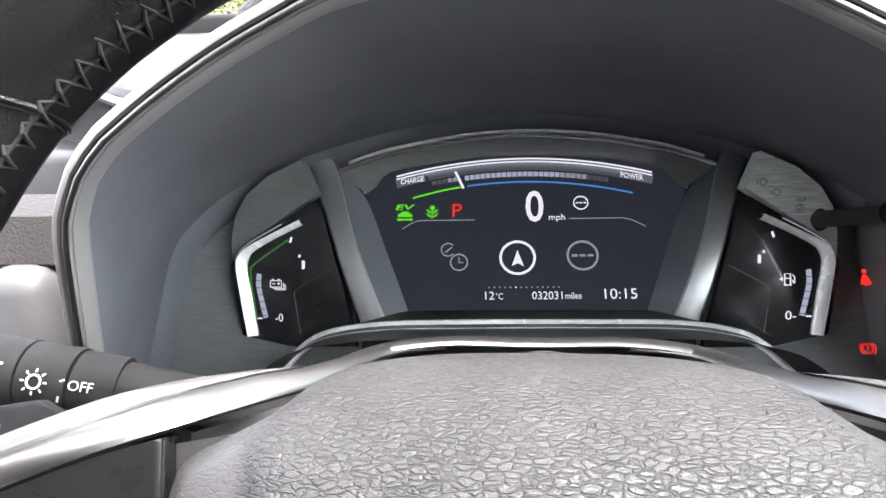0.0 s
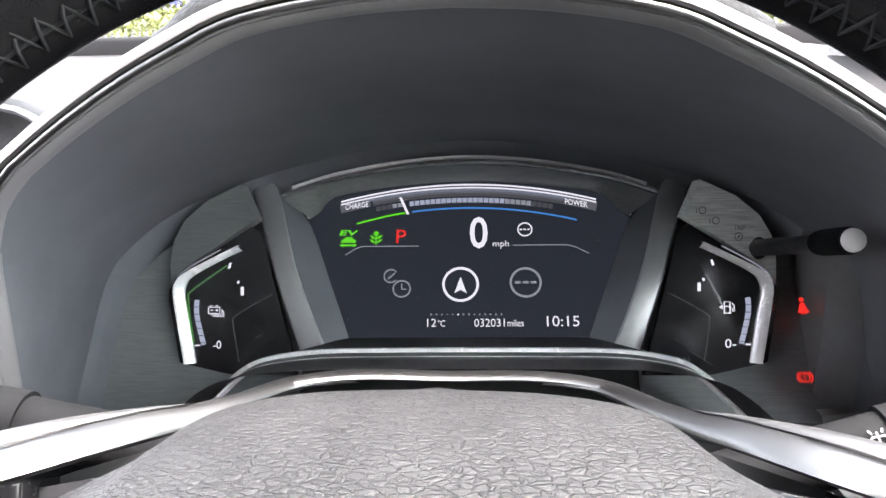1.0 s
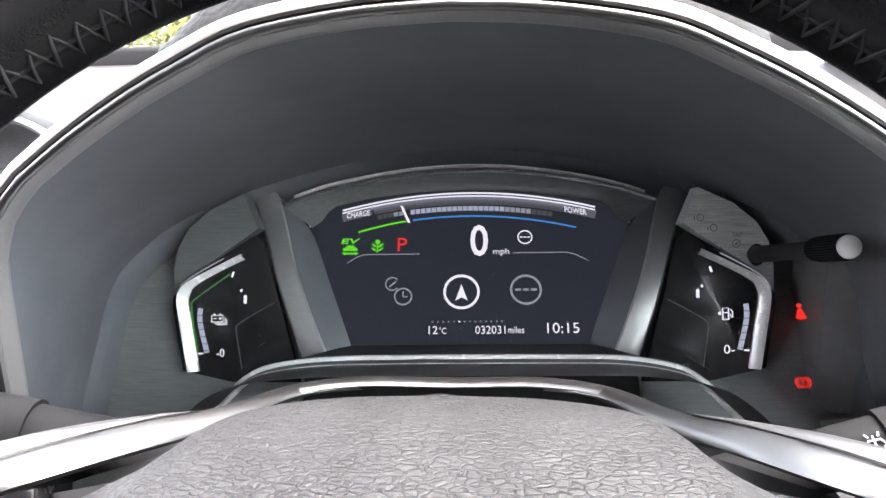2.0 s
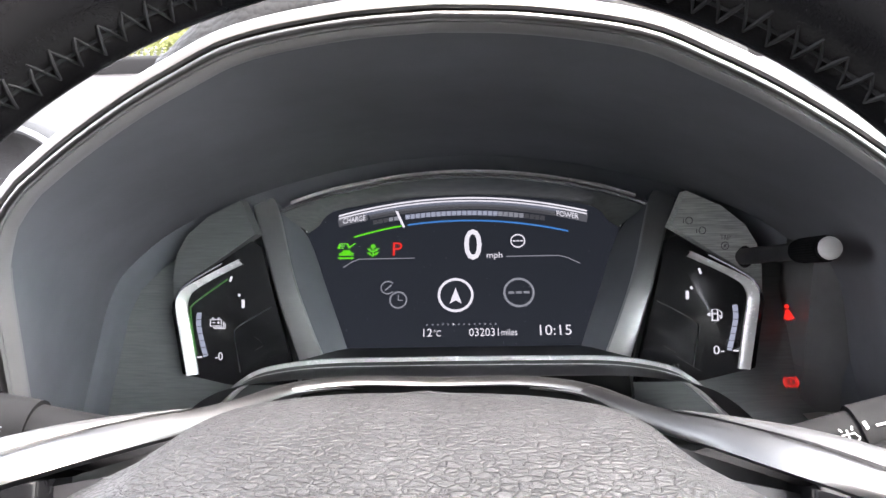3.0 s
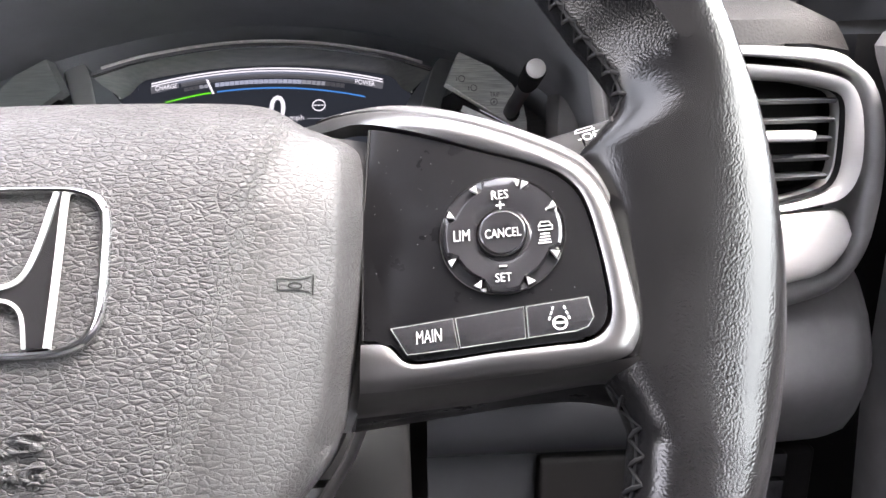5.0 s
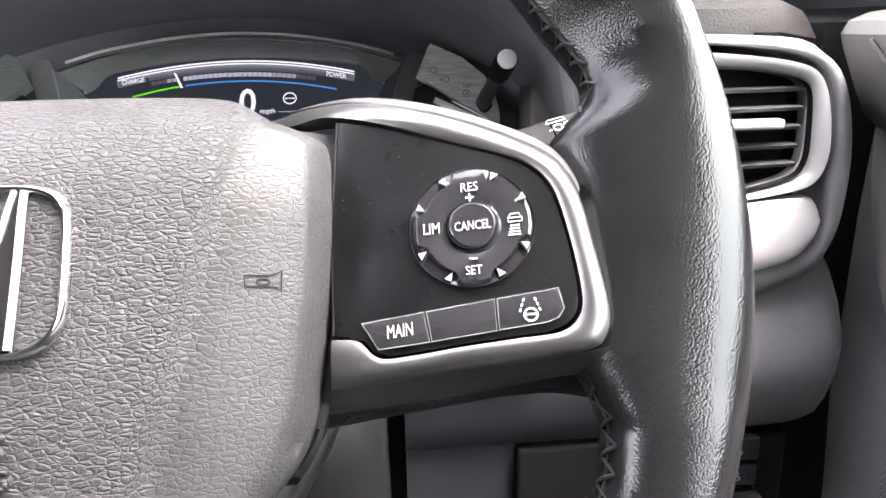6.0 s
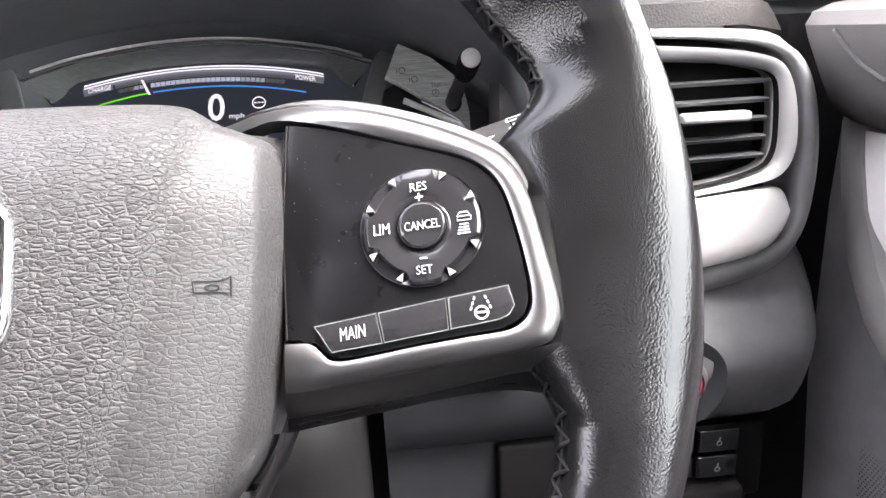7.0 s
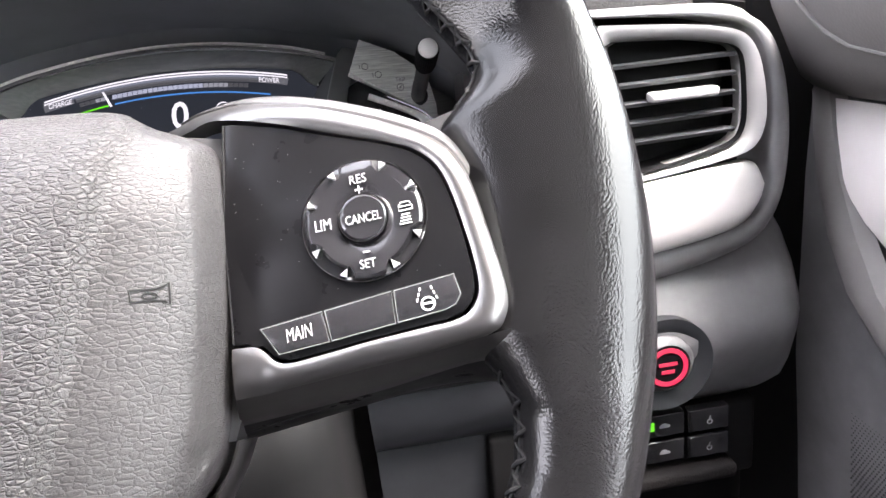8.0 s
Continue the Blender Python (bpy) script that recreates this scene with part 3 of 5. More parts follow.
for k in range(5):
    u = -56 + 3.3 * k
    lit("charge_segment", ribbon([(u, arc_v(u, 20.8)), (u + 2.7, arc_v(u + 2.7, 20.8))], 2.6, A, B), DIMLIT if k < 3 else GREYLIT)
lit("needle", prism([(-42.2, 23), (-40.4, 22.6), (-35.6, 11.6), (-37.2, 11.4)], A, B + 0.2), WHITE)
lit("charge_line", ribbon([(-67.5 + 2.95 * k, 5.4 + 6.9 * (1 - ((10 - k) / 10) ** 1.25)) for k in range(11)], 0.95, A, B), GREEN)
lit("power_line", ribbon([(-34 + 3.32 * k, arc_v(-34 + 3.32 * k, 15.3) - 0.0002 * (-34 + 3.32 * k) ** 2) for k in range(31)], 0.95, A, B), BLUE)
lettering("charge_word", "CHARGE", -75.2, 14.6, -61, 18.4, A + 0.2, WHITE, display, lean=2.2, bold=0.01)
lettering("power_word", "POWER", 59.2, 17.2, 72.6, 21, A + 0.2, WHITE, display, lean=-2.4, bold=0.01)
lettering("ev_mark", "EV", -77.9, -2.3, -67.2, 1.2, A, GREEN, display, slant=1.2, bold=0.02)
bm = prism([(-76.3, -7), (-76.3, -5.4), (-74.8, -4.9), (-73.6, -3.5), (-70, -3.5), (-68.8, -5), (-67.4, -5.5), (-67.4, -7)], A, B)
ribbon([(-75.6, -8.8), (-68.2, -8.8)], 1.0, A, B, bm)
prism([(-77, -8.8), (-75, -7.6), (-75, -10)], A, B, bm)
prism([(-66.8, -8.8), (-68.8, -7.6), (-68.8, -10)], A, B, bm)
lit("car_symbol", bm, GREEN)
bm = disc(-55.3, -1.2, 1.5, A, B, 12)
ribbon([(-55.3, -2.6), (-55.3, -8.4)], 0.8, A, B, bm)
for s in (-1, 1):
    for v0 in (-3.2, -5.8):
        prism([(-55.3 + s * 0.4, v0 - 1.6), (-55.3 + s * 2.2, v0 - 1.2), (-55.3 + s * 3.9, v0 + 0.8), (-55.3 + s * 1.8, v0 + 0.4)], A, B, bm)
lit("plant_symbol", bm, GREEN)
lettering("gear_letter", "P", -43, -7.5, -37.2, 1.2, A, RED, display)
lettering("speed_number", "0", 1.2, -11.4, 12, 9.3, A, WHITE, display, bold=0.012)
lettering("speed_unit", "mph", 14.9, -11.6, 24.5, -6.4, A, WHITE, display)
lit("divider", ribbon([(-73.2, -15), (-68, -11.4), (-63.5, -9.6), (-29.4, -9.6)], 0.45, A, B), GREYLIT)
lit("divider", ribbon([(26.8, -9.5), (59, -9.5), (64, -11), (71.4, -15)], 0.45, A, B), GREYLIT)
bm = ring(34.3, 0.7, 4.2, 0.7, A, B, 32)
for k in (-1, 0, 1):
    ribbon([(34.3 + 2.3 * k - 0.8, 0.7), (34.3 + 2.3 * k + 0.8, 0.7)], 0.7, A, B, bm)
lit("limiter_symbol", bm, WHITE)
# menu row: trip computer, compass and limiter
bm = ring(-45.4, -28.6, 4.0, 0.7, A, B, 24, None, 40, 320)
ribbon([(-47, -30.4), (-43.2, -27)], 0.8, A, B, bm)
ring(-38.8, -36.6, 5.0, 0.9, A, B, 30, bm)
ribbon([(-38.8, -33.4), (-38.8, -36.8), (-36.2, -36.8)], 0.7, A, B, bm)
lit("trip_menu_symbol", bm, GREYLIT)
bm = ring(-4.3, -34.0, 10.0, 1.5, A, B, 44)
prism([(-4.3, -29.4), (-0.7, -39.4), (-4.3, -37.4), (-7.9, -39.4)], A, B, bm)
lit("compass_symbol", bm, WHITE)
bm = ring(33.6, -33.0, 8.7, 1.3, A, B, 40)
for k in (-1, 0, 1):
    ribbon([(33.6 + 4.6 * k - 1.7, -33), (33.6 + 4.6 * k + 1.7, -33)], 1.4, A, B, bm)
lit("limiter_menu_symbol", bm, GREYLIT)
for k in range(14):
    lit("menu_dot", disc(-21.2 + 3.1 * k, -52.3, 0.55, A, B, 8), WHITE if k == 5 else GREYLIT)
lettering("temperature", "12", -23.5, -59.6, -18.2, -54.8, A, WHITE, display)
lettering("temperature_unit", "\u00b0C", -17.4, -59.6, -13.1, -55.6, A, WHITE, display)
lettering("odometer", "032031", 3.5, -59.7, 20.9, -54.9, A, WHITE, display)
lettering("odometer_unit", "miles", 22.4, -59.5, 31.6, -55.5, A, WHITE, display)
lettering("clock", "10:15", 44.8, -59.6, 63.2, -53.4, A, WHITE, display)

# ---- hood round the cluster ----
hood = thing("instrument_hood", "dark instrument hood with pale satin lip and grained top pad", "dashboard hood", kind="structure")
HX = 0.0105
half = [(0.0, 1.1713), (0.03, 1.1697), (0.063, 1.1643), (0.0853, 1.1555), (0.1065, 1.1455), (0.130, 1.1323), (0.151, 1.1188), (0.1645, 1.1065), (0.1745, 1.092), (0.1815, 1.0773), (0.193, 1.032), (0.2045, 0.985)]


def spread(pts, n):
    """n + 1 points at even steps along a line."""
    far = [0.0]
    for a, c in zip(pts, pts[1:]):
        far.append(far[-1] + (Vector(c) - Vector(a)).length)
    out = []
    for k in range(n + 1):
        s = far[-1] * k / n
        i = max(q for q in range(len(far)) if far[q] <= s + 1e-9)
        i = min(i, len(pts) - 2)
        out.append(tuple(Vector(pts[i]).lerp(Vector(pts[i + 1]), (s - far[i]) / (far[i + 1] - far[i]))))
    return out


half = spread(spline(half[:7], 6), 26)[:-1] + spread(spline(half[6:], 6), 14)
LIPLINE = [(-x, z) for x, z in half[::-1]] + half[1:]


def hood_ring(out, back):
    """The lip's line moved outwards in its plane by out and ahead by back (metres)."""
    rows = []
    for i, (x, z) in enumerate(LIPLINE):
        a, b = LIPLINE[max(i - 1, 0)], LIPLINE[min(i + 1, len(LIPLINE) - 1)]
        n = Vector((-(b[1] - a[1]), b[0] - a[0])).normalized()
        wide = 1 + (0.25 * min(1.0, max(0.0, (abs(x) - 0.168) / 0.015)) if out < -0.002 else 0)
        px, pz = x + n.x * out * wide, z + n.y * out * wide
        rows.append((HX + px, 0.24 - 0.3 * (z - 1.1) + back, pz))
    return rows


m_half = [(-u, v) for u, v in MASK[12::-1]]
m_half = spread(spline(m_half[:9], 6), 26)[:-1] + spread(spline(m_half[8:], 6), 14)
mask_world = [CLUSTER @ (Vector((u * 1.003, v + 0.6, 22)) * MM) for u, v in [(-u, v) for u, v in m_half[::-1]] + m_half[1:]]
lip_in = hood_ring(-0.0064, 0.0062)
steps = []
for k in range(9):
    s = k / 8
    steps.append([tuple(Vector(a).lerp(Vector(b), s)) for a, b in zip(lip_in, mask_world)])
part("hood_tunnel", loft(steps), TUNNEL, hood, "matt black inside of the hood")
part("inner_bevel", loft([hood_ring(-0.0064, 0.007), hood_ring(-0.0062, 0.0048), hood_ring(-0.0052, 0.0026), hood_ring(-0.0036, 0.001), hood_ring(-0.0031, 0.0014), hood_ring(-0.0023, 0.0004)]), LIP, hood, "grey satin bevel")
part("lip_bead", tube(hood_ring(-0.0014, 0.0003), 0.0012, 10, scale=1.0), SATIN, hood, "bright silver bead along the lip")
part("lip_groove", loft([hood_ring(-0.0018, 0.0015), hood_ring(0.0004, 0.004), hood_ring(0.0008, 0.0015)]), BLACK, hood)
part("lip_face", loft([hood_ring(0.0003, 0.006), hood_ring(0.0005, 0.0004), hood_ring(0.0015, -0.0003), hood_ring(0.0036, 0.0004), hood_ring(0.0049, 0.002), hood_ring(0.0056, 0.007)]), CREAM, hood, "pale satin outer lip")
back_edge = [Vector(p) + Vector(((p[0] - HX) * 0.12, 0.0, 0.022)) for p in mask_world]
rows = [hood_ring(0.0056, 0.007)]
for k in range(1, 7):
    rows.append([tuple(Vector(a).lerp(c, k / 6) + Vector((0, 0, 0.006 * math.sin(math.pi * k / 6)))) for a, c in zip(rows[0], back_edge)])
part("hood_skin", loft(rows), DASH, hood)
# raised pad on the hood's top
def lip_z(x):
    i = min(range(1, len(LIPLINE)), key=lambda q: abs(LIPLINE[q][0] - x))
    return LIPLINE[i][1]


rows = []
for s in (0.0, 0.004, 0.012, 0.026, 0.045, 0.08, 0.16, 0.32, 0.6, 1.0):
    rise = math.sin(math.pi / 2 * min(1.0, s / 0.08)) ** 0.6
    row = []
    for j in range(49):
        q = -1 + 2 * j / 48
        edge = max(0.0, 1 - abs(q) ** 14) ** 0.45
        wide = 0.106 + 0.06 * s
        row.append((HX + wide * q, 0.244 + 0.23 * s, lip_z(0.104 * q) + 0.0018 - 0.012 * s + 0.0215 * edge * rise * (1 - 0.35 * abs(q) ** 2.5)))
    rows.append(row)
part("hood_pad", loft(rows), HOODPAD, hood, "dark grained pad on the hood")
# lower cover in front of the cluster, with two silver lines
cover = spline([(-150, -135), (-133, -110), (-125, -101.5), (-116, -92.5), (-103, -86.6), (-75, -83), (-35, -82.3), (0, -82.2), (35, -82.3), (78, -83), (105, -87.5), (117, -94), (126, -103), (134, -112), (150, -135)], 4)
part("column_shroud", loft([[tuple(CLUSTER @ (Vector((u, v - dv, w)) * MM)) for u, v in cover] for dv, w in ((-2, 26), (0, 33), (4, 40), (9, 50), (22, 90))]), BLACK, hood, "black shroud under the cluster")
part("shroud_line", tube([tuple(CLUSTER @ (Vector((u, v, 32)) * MM)) for u, v in cover], 0.0024, 8, scale=1.0), BRIGHT, hood, "silver line along the shroud")
part("shroud_line", tube([tuple(CLUSTER @ (Vector((u, v - 5.5, 41)) * MM)) for u, v in cover], 0.0012, 8, scale=1.0), BRIGHT, hood)

# dust and fine scratches on the glass
bm = bmesh.new()
for k in range(110):
    u, v = random.uniform(-92, 92), random.uniform(-66, 28)
    if abs(u) > 66 + (v + 70) * 0.38:
        continue
    disc(u, v, random.choice((0.1, 0.12, 0.16, 0.22)), 0.72, 0.78, 6, bm)
tagged(part("dust", bm, DUST, display, smooth=False), kind="stuff")
bm = bmesh.new()
for k in range(46):
    u, v = random.choice((-1, 1)) * random.uniform(103, 200), random.uniform(-88, -12)
    if abs(u) - 103 < -v * 0.1 - 6:
        continue
    disc(u, v, random.choice((0.1, 0.14, 0.2)), over(0.2), over(0.3), 6, bm)
for u, v, du, dv in ((112, -70, 6, -4), (118, -76, 12, -9), (190, -88, -14, 6), (-120, -62, 3, -2), (-119, -70, 4, 3), (150, -90, 10, -3)):
    ribbon([(u, v), (u + du, v + dv)], 0.12, over(0.2), over(0.3), bm)
tagged(part("gauge_dust", bm, DUST, cluster, smooth=False), kind="stuff")


# ---- steering wheel ----
wheel = thing("steering_wheel", "black leather steering wheel with satin silver spokes and switch pads", "steering wheel", WHEEL)


def bump(x, a, b, soft):
    """1 between a and b, falling smoothly to 0 over soft."""
    def step(t):
        t = min(1.0, max(0.0, t))
        return t * t * (3 - 2 * t)
    return step((x - a + soft) / soft) * step((b + soft - x) / soft)


INNER_DEG = (-90, -40, -24, -19.5, -17, -15.2, -13.5, 8.6, 10, 11.3, 13, 15, 18, 22, 28, 34, 42, 50, 60, 90)
INNER_R = (157.5, 157.5, 157.2, 154.5, 149.5, 144, 140, 140, 145.5, 151, 154, 154.2, 152.4, 150, 148.8, 150, 151.8, 152.6, 153.2, 154)
RISE = 3.5


def rim_section(deg):
    """Inner and outer radius, half height, how far the section lies in the spoke's web, and the thumb rest: its share and its ridge's radius."""
    side = deg if -90 <= deg <= 90 else (180 - deg if deg > 0 else -180 - deg)
    spoke = bump(side, -13.5, 8.0, 5)
    thumb = bump(side, 20, 37, 15)
    inner = float(np.interp(side, INNER_DEG, INNER_R))
    outer = 184.8
    ridge = float(np.interp(side, (7, 11, 15, 19, 23, 26, 29, 32, 36, 40), (171, 169.5, 167.5, 165, 161, 158.6, 158, 159, 162, 165)))
    ridge = (inner + outer) / 2 + thumb * (ridge - (inner + outer) / 2)
    return inner, outer, 14.5 - 3.0 * spoke + 0.6 * thumb, spoke, thumb, ridge


def rim_point(deg, phi, lift=0.0):
    inner, outer, high, spoke, thumb, ridge = rim_section(deg)
    c, a = (inner + outer) / 2, (outer - inner) / 2
    side_deg = deg if -90 <= deg <= 90 else 180 - abs(deg)
    x, z = math.cos(phi), math.sin(phi)
    n = 0.82 - 0.04 * spoke
    across = math.copysign(abs(x) ** (n if x < 0 else 0.56), x)
    r = ridge + across * ((outer - ridge if across > 0 else ridge - inner) + lift)
    w = (high + lift) * math.copysign(abs(z) ** n, z)
    w += spoke * (2.0 - 6.0 * max(0.0, (c - r) / a) ** 2)
    if z > 0 and thumb > 0:
        # a flat rest for the thumb, up to a soft ridge
        if across < 0:
            w += thumb * (min(w, high + (high - 4.0) * across + lift) - w)
        w += thumb * (1.0 * math.exp(-(((r - ridge) / 2.4) ** 2)) + 0.16 * z * bump(side_deg, 22, 37, 20) * max(0.0, r - ridge))
    lean = 0.12 + 0.13 * bump(side_deg, 32, 70, 40)
    w += lean * (r - c)  # the section leans, its crest nearer to the outer side
    t = radians(deg)
    return (r * math.cos(t), r * math.sin(t) + RISE, w)


rows = [[rim_point(360 * k / 480 - 180, 2 * math.pi * j / 40) for j in range(40)] for k in range(480)]
bm = loft(rows + rows[:1], closed=True, scale=MM)
bmesh.ops.remove_doubles(bm, verts=bm.verts[:], dist=1e-7)
rim = part("rim", bm, LEATHER, wheel, "smooth black leather rim")
# laced stitches along the rim's inner side
bm = bmesh.new()
SEAM = math.pi - 0.2
for s, first in ((1, 10.6), (-1, 16.5)):
    for k in range(68):
        deg = s * (first + 2.3 * k)
        if abs(deg) > 166:
            break
        wob = 0.03 * math.sin(k * 2.3)
        long = 0.26 if k % 2 else 0.2
        knots = [rim_point(deg + s * d, SEAM + q + wob, l) for d, q, l in ((0.0, -long, -0.1), (0.5, -0.08, 0.75), (0.9, 0.1, 0.55), (1.2, 0.24, 0.0))]
        tube(knots, [0.42, 0.62, 0.55, 0.4], 6, bm)
        knots = [rim_point(deg + s * d, SEAM + q + wob, l) for d, q, l in ((1.2, 0.24, 0.0), (1.6, 0.02, 0.4), (2.3, -long, -0.1))]
        tube(knots, [0.35, 0.45, 0.35], 5, bm)
tagged(part("stitching", bm, THREAD, rim, "black laced stitching"), kind="stuff")
for s, first in ((1, 10.0), (-1, 15.8)):
    part("seam", tube([rim_point(s * (first + 1.0 * k), SEAM, -0.15) for k in range(154)], 0.6, 6), THREAD, rim)
for left in (False, True):
    for base, slant in ((39.4, 3.1), (-40, -1.0)):
        line = [(base - slant * math.cos(p), p) for p in [2 * math.pi * j / 48 for j in range(49)]]
        for shift, lift, r, mat in ((0.0, -0.2, 0.95, LEATHER), (-0.45, -0.1, 0.4, THREAD)):
            part("seam", tube([rim_point(180 - (d + shift) if left and d > 0 else -180 - (d + shift) if left else d + shift, p, lift) for d, p in line], r, 8), mat, rim)


# airbag cover: outline and a padded face
HUB = [(0, 56.4), (25, 55.8), (45, 53), (54, 48.6), (60, 42), (70, 36), (78, 31.5), (80.5, 27), (81, 18), (80.8, 5), (79.4, -14.5), (77.4, -29), (75, -43.5), (71, -53), (65, -61), (54, -74), (36, -84), (0, -88)]
HUB = spline(HUB, 4)
HUB = HUB + [(-u, v) for u, v in HUB[-2:0:-1]]


def hub_w(u, v):
    """Height of the airbag cover's face: a cushion that falls away at the top and at its wings."""
    w = 11.5 - 0.0008 * u * u
    w -= 0.0125 * max(0, v - 6) ** 2 + 0.02 * max(0, v - 28) ** 2 + 0.00014 * max(0, v - 30) ** 3
    w -= 0.0016 * max(0, -v - 30) ** 2
    crease = 58.5 - 0.25 * (31 - v)
    t = min(1, max(0, (abs(u) - crease + 1.5) / 5.0))
    w -= 3.8 * t * t * (3 - 2 * t) + 0.01 * max(0, abs(u) - crease - 4) ** 2
    return w


bm = bmesh.new()
rings = []
for k in range(46):
    rho = 1 - (1 - (k + 1) / 46) ** 1.4
    row = []
    for u, v in HUB:
        p = Vector((u, -8 + (v + 8) * 1.0)) - Vector((0, -8))
        q = Vector((0, -8)) + p * rho
        edge = (1 - rho) * p.length
        drop = 0 if edge > 7 else 7 * (1 - math.sqrt(max(0, 1 - ((7 - edge) / 7) ** 2)))
        # the sides end in a bevel instead of a full round
        inset = max(0.0, 6.2 - edge)
        bevel = 1.2 * (math.sqrt(inset * inset + 0.8) - math.sqrt(0.8))
        aside = min(1.0, max(0.0, (abs(q.x) - 58) / 10)) if q.y > -50 else 0.0
        drop += aside * (bevel - drop)
        row.append(bm.verts.new(Vector((q.x, q.y, hub_w(q.x, q.y) - drop)) * MM))
    rings.append(row)
skirt = [bm.verts.new(Vector((u * 0.99, v * 0.99, min(hub_w(u, v) - 18, -42))) * MM) for u, v in HUB]
rings.append(skirt)
mid = bm.verts.new(Vector((0, -8, hub_w(0, -8))) * MM)
n = len(HUB)
for j in range(n):
    bm.faces.new((mid, rings[0][j], rings[0][(j + 1) % n]))
for a, b in zip(rings, rings[1:]):
    for j in range(n):
        bm.faces.new((a[j], a[(j + 1) % n], b[(j + 1) % n], b[j]))
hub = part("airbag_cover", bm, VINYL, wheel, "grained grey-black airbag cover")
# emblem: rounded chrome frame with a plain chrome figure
EV_ = -5.6


def emblem_w(u, v):
    return hub_w(u, v) + 0.2


frame_line = []
for k in range(64):
    t = 2 * math.pi * k / 64
    c, s = math.cos(t), math.sin(t)
    wide = 25.3 - 1.7 * (0.5 - 0.5 * s)
    frame_line.append((wide * math.copysign(abs(c) ** 0.42, c), EV_ - 0.3 + 20.4 * math.copysign(abs(s) ** 0.42, s)))
inner = [(u * 0.90, EV_ + (v - EV_) * 0.885) for u, v in frame_line]
part("emblem", band(inner, frame_line, [emblem_w(*p) + 0.5 for p in inner], [emblem_w(*p) + 0.2 for p in frame_line], 1.6, depth=3, closed=True), CHROME, hub, "chrome emblem frame")
part("emblem_field", prism(inner, lambda u, v: emblem_w(u, v) - 2, lambda u, v: emblem_w(u, v) + 0.05), VINYL, hub)
side_out = spline([(13.9, 12.3), (13.5, 0), (13.0, -11), (12.3, -23.6)], 4)
cup = spline([(11.9, 12.3), (9.6, 2), (7.2, -5.2), (4.6, -8.7), (0, -9.9), (-4.6, -8.7), (-7.2, -5.2), (-9.6, 2), (-11.9, 12.3)], 4)
arch_low = spline([(-7.4, -23.6), (-6.3, -16.4), (-3.8, -13.4), (0, -12.6), (3.8, -13.4), (6.3, -16.4), (7.4, -23.6)], 4)
figure = [(-u, v) for u, v in side_out] + arch_low + side_out[::-1] + cup
raised = lambda d: (lambda u, v: emblem_w(u, v) + d)
part("emblem_figure", prism(figure, raised(0), raised(1.5)), DARKCHROME, hub, "dark chrome figure in the emblem")
for line in (side_out, [(-u, v) for u, v in side_out], cup):
    part("emblem_edge", ribbon(line, 1.1, raised(0.5), raised(2.1)), TRIM, hub)
part("emblem_edge", ribbon(arch_low, 0.8, raised(0.5), raised(1.8)), TRIM, hub)
# horn sign, near-black for its grooves' shade, and airbag words, pressed into the cover
def skin(d):
    return lambda u, v: hub_w(u, v) + d


for s in (1, -1):
    bm = ribbon([(s * 61.2, -10.9), (s * 61.1, -8.2), (s * 66.4, -8.3), (s * 68.4, -7.7), (s * 69.4, -6.9), (s * 69.2, -12.0), (s * 68.2, -11.2), (s * 66.2, -10.9), (s * 61.2, -10.9)], 0.42, skin(-0.3), skin(0.3))
    ring(s * 65.2, -9.8, 1.5, 0.4, skin(-0.3), skin(0.3), 20, bm, ry=0.7)
    part("horn_sign", bm, VOID, hub, "horn sign in near-black lines, for its grooves' shade", smooth=False)
lettering("airbag_wording", "SRS", -12.5, -46.6, 12.5, -41.2, skin(-0.2), VINYL, hub, thick=1.1, bold=0.025)
lettering("airbag_wording", "AIRBAG", -13, -53, 13, -48.4, skin(-0.2), VINYL, hub, thick=1.1, bold=0.025)


# spokes: switch pad, satin trim and black underside, on both sides
def pad_w(u, v):
    return -36.8 + 0.3264 * abs(u) - 0.0489 * v


def pad_over(d):
    return lambda u, v: pad_w(u, v) + d


PAD = spline([(83.2, 35.6), (96, 31.6), (112, 24.8), (124, 19.7), (131, 15.4), (135.8, 8.7), (138.4, -3.9), (139.6, -16)], 4) + spline([(139.6, -18), (138.4, -22.4), (134.3, -25.3), (126, -26), (113, -27), (101, -28.2), (94, -28.6), (91.2, -27.6), (88.6, -24.8), (85.7, -23.2), (80.4, -22.9)], 3) + [(80.7, 6)]
PATH_IN = [(30, 60.2), (44, 57.6), (53, 52), (62, 46.4), (70, 43), (80.5, 38.2), (96, 32.4), (112, 25.6), (124, 20.5), (131.6, 16), (136.5, 9), (139.2, -3.9), (140.5, -17), (139.2, -22.9), (134.7, -26.1), (126, -26.8), (113, -27.8), (101, -29), (94, -29.5), (90.6, -28.5), (88, -25.6), (85.4, -24.1), (80, -23.8)]
PATH_OUT = [(30.3, 63.2), (44.6, 61), (54, 56.4), (63.5, 52.2), (72, 49.6), (87, 44), (104, 36), (119, 29), (131.7, 21.8), (138.5, 16), (142.6, 7.2), (145, -7), (146.6, -21), (145.2, -27.4), (141, -30.6), (126, -32.6), (113, -33.6), (101, -34.6), (94, -35.2), (90, -35.5), (86, -35.8), (83, -35.9), (79.4, -36)]
W_IN = [-93, -77, -60, -44, -31, -14, -6, -1.4, 3, 6, 8, 9, 10, 9.8, 8.8, 6, 2, -2.4, -4.6, -5.6, -6.8, -7.4, -9]
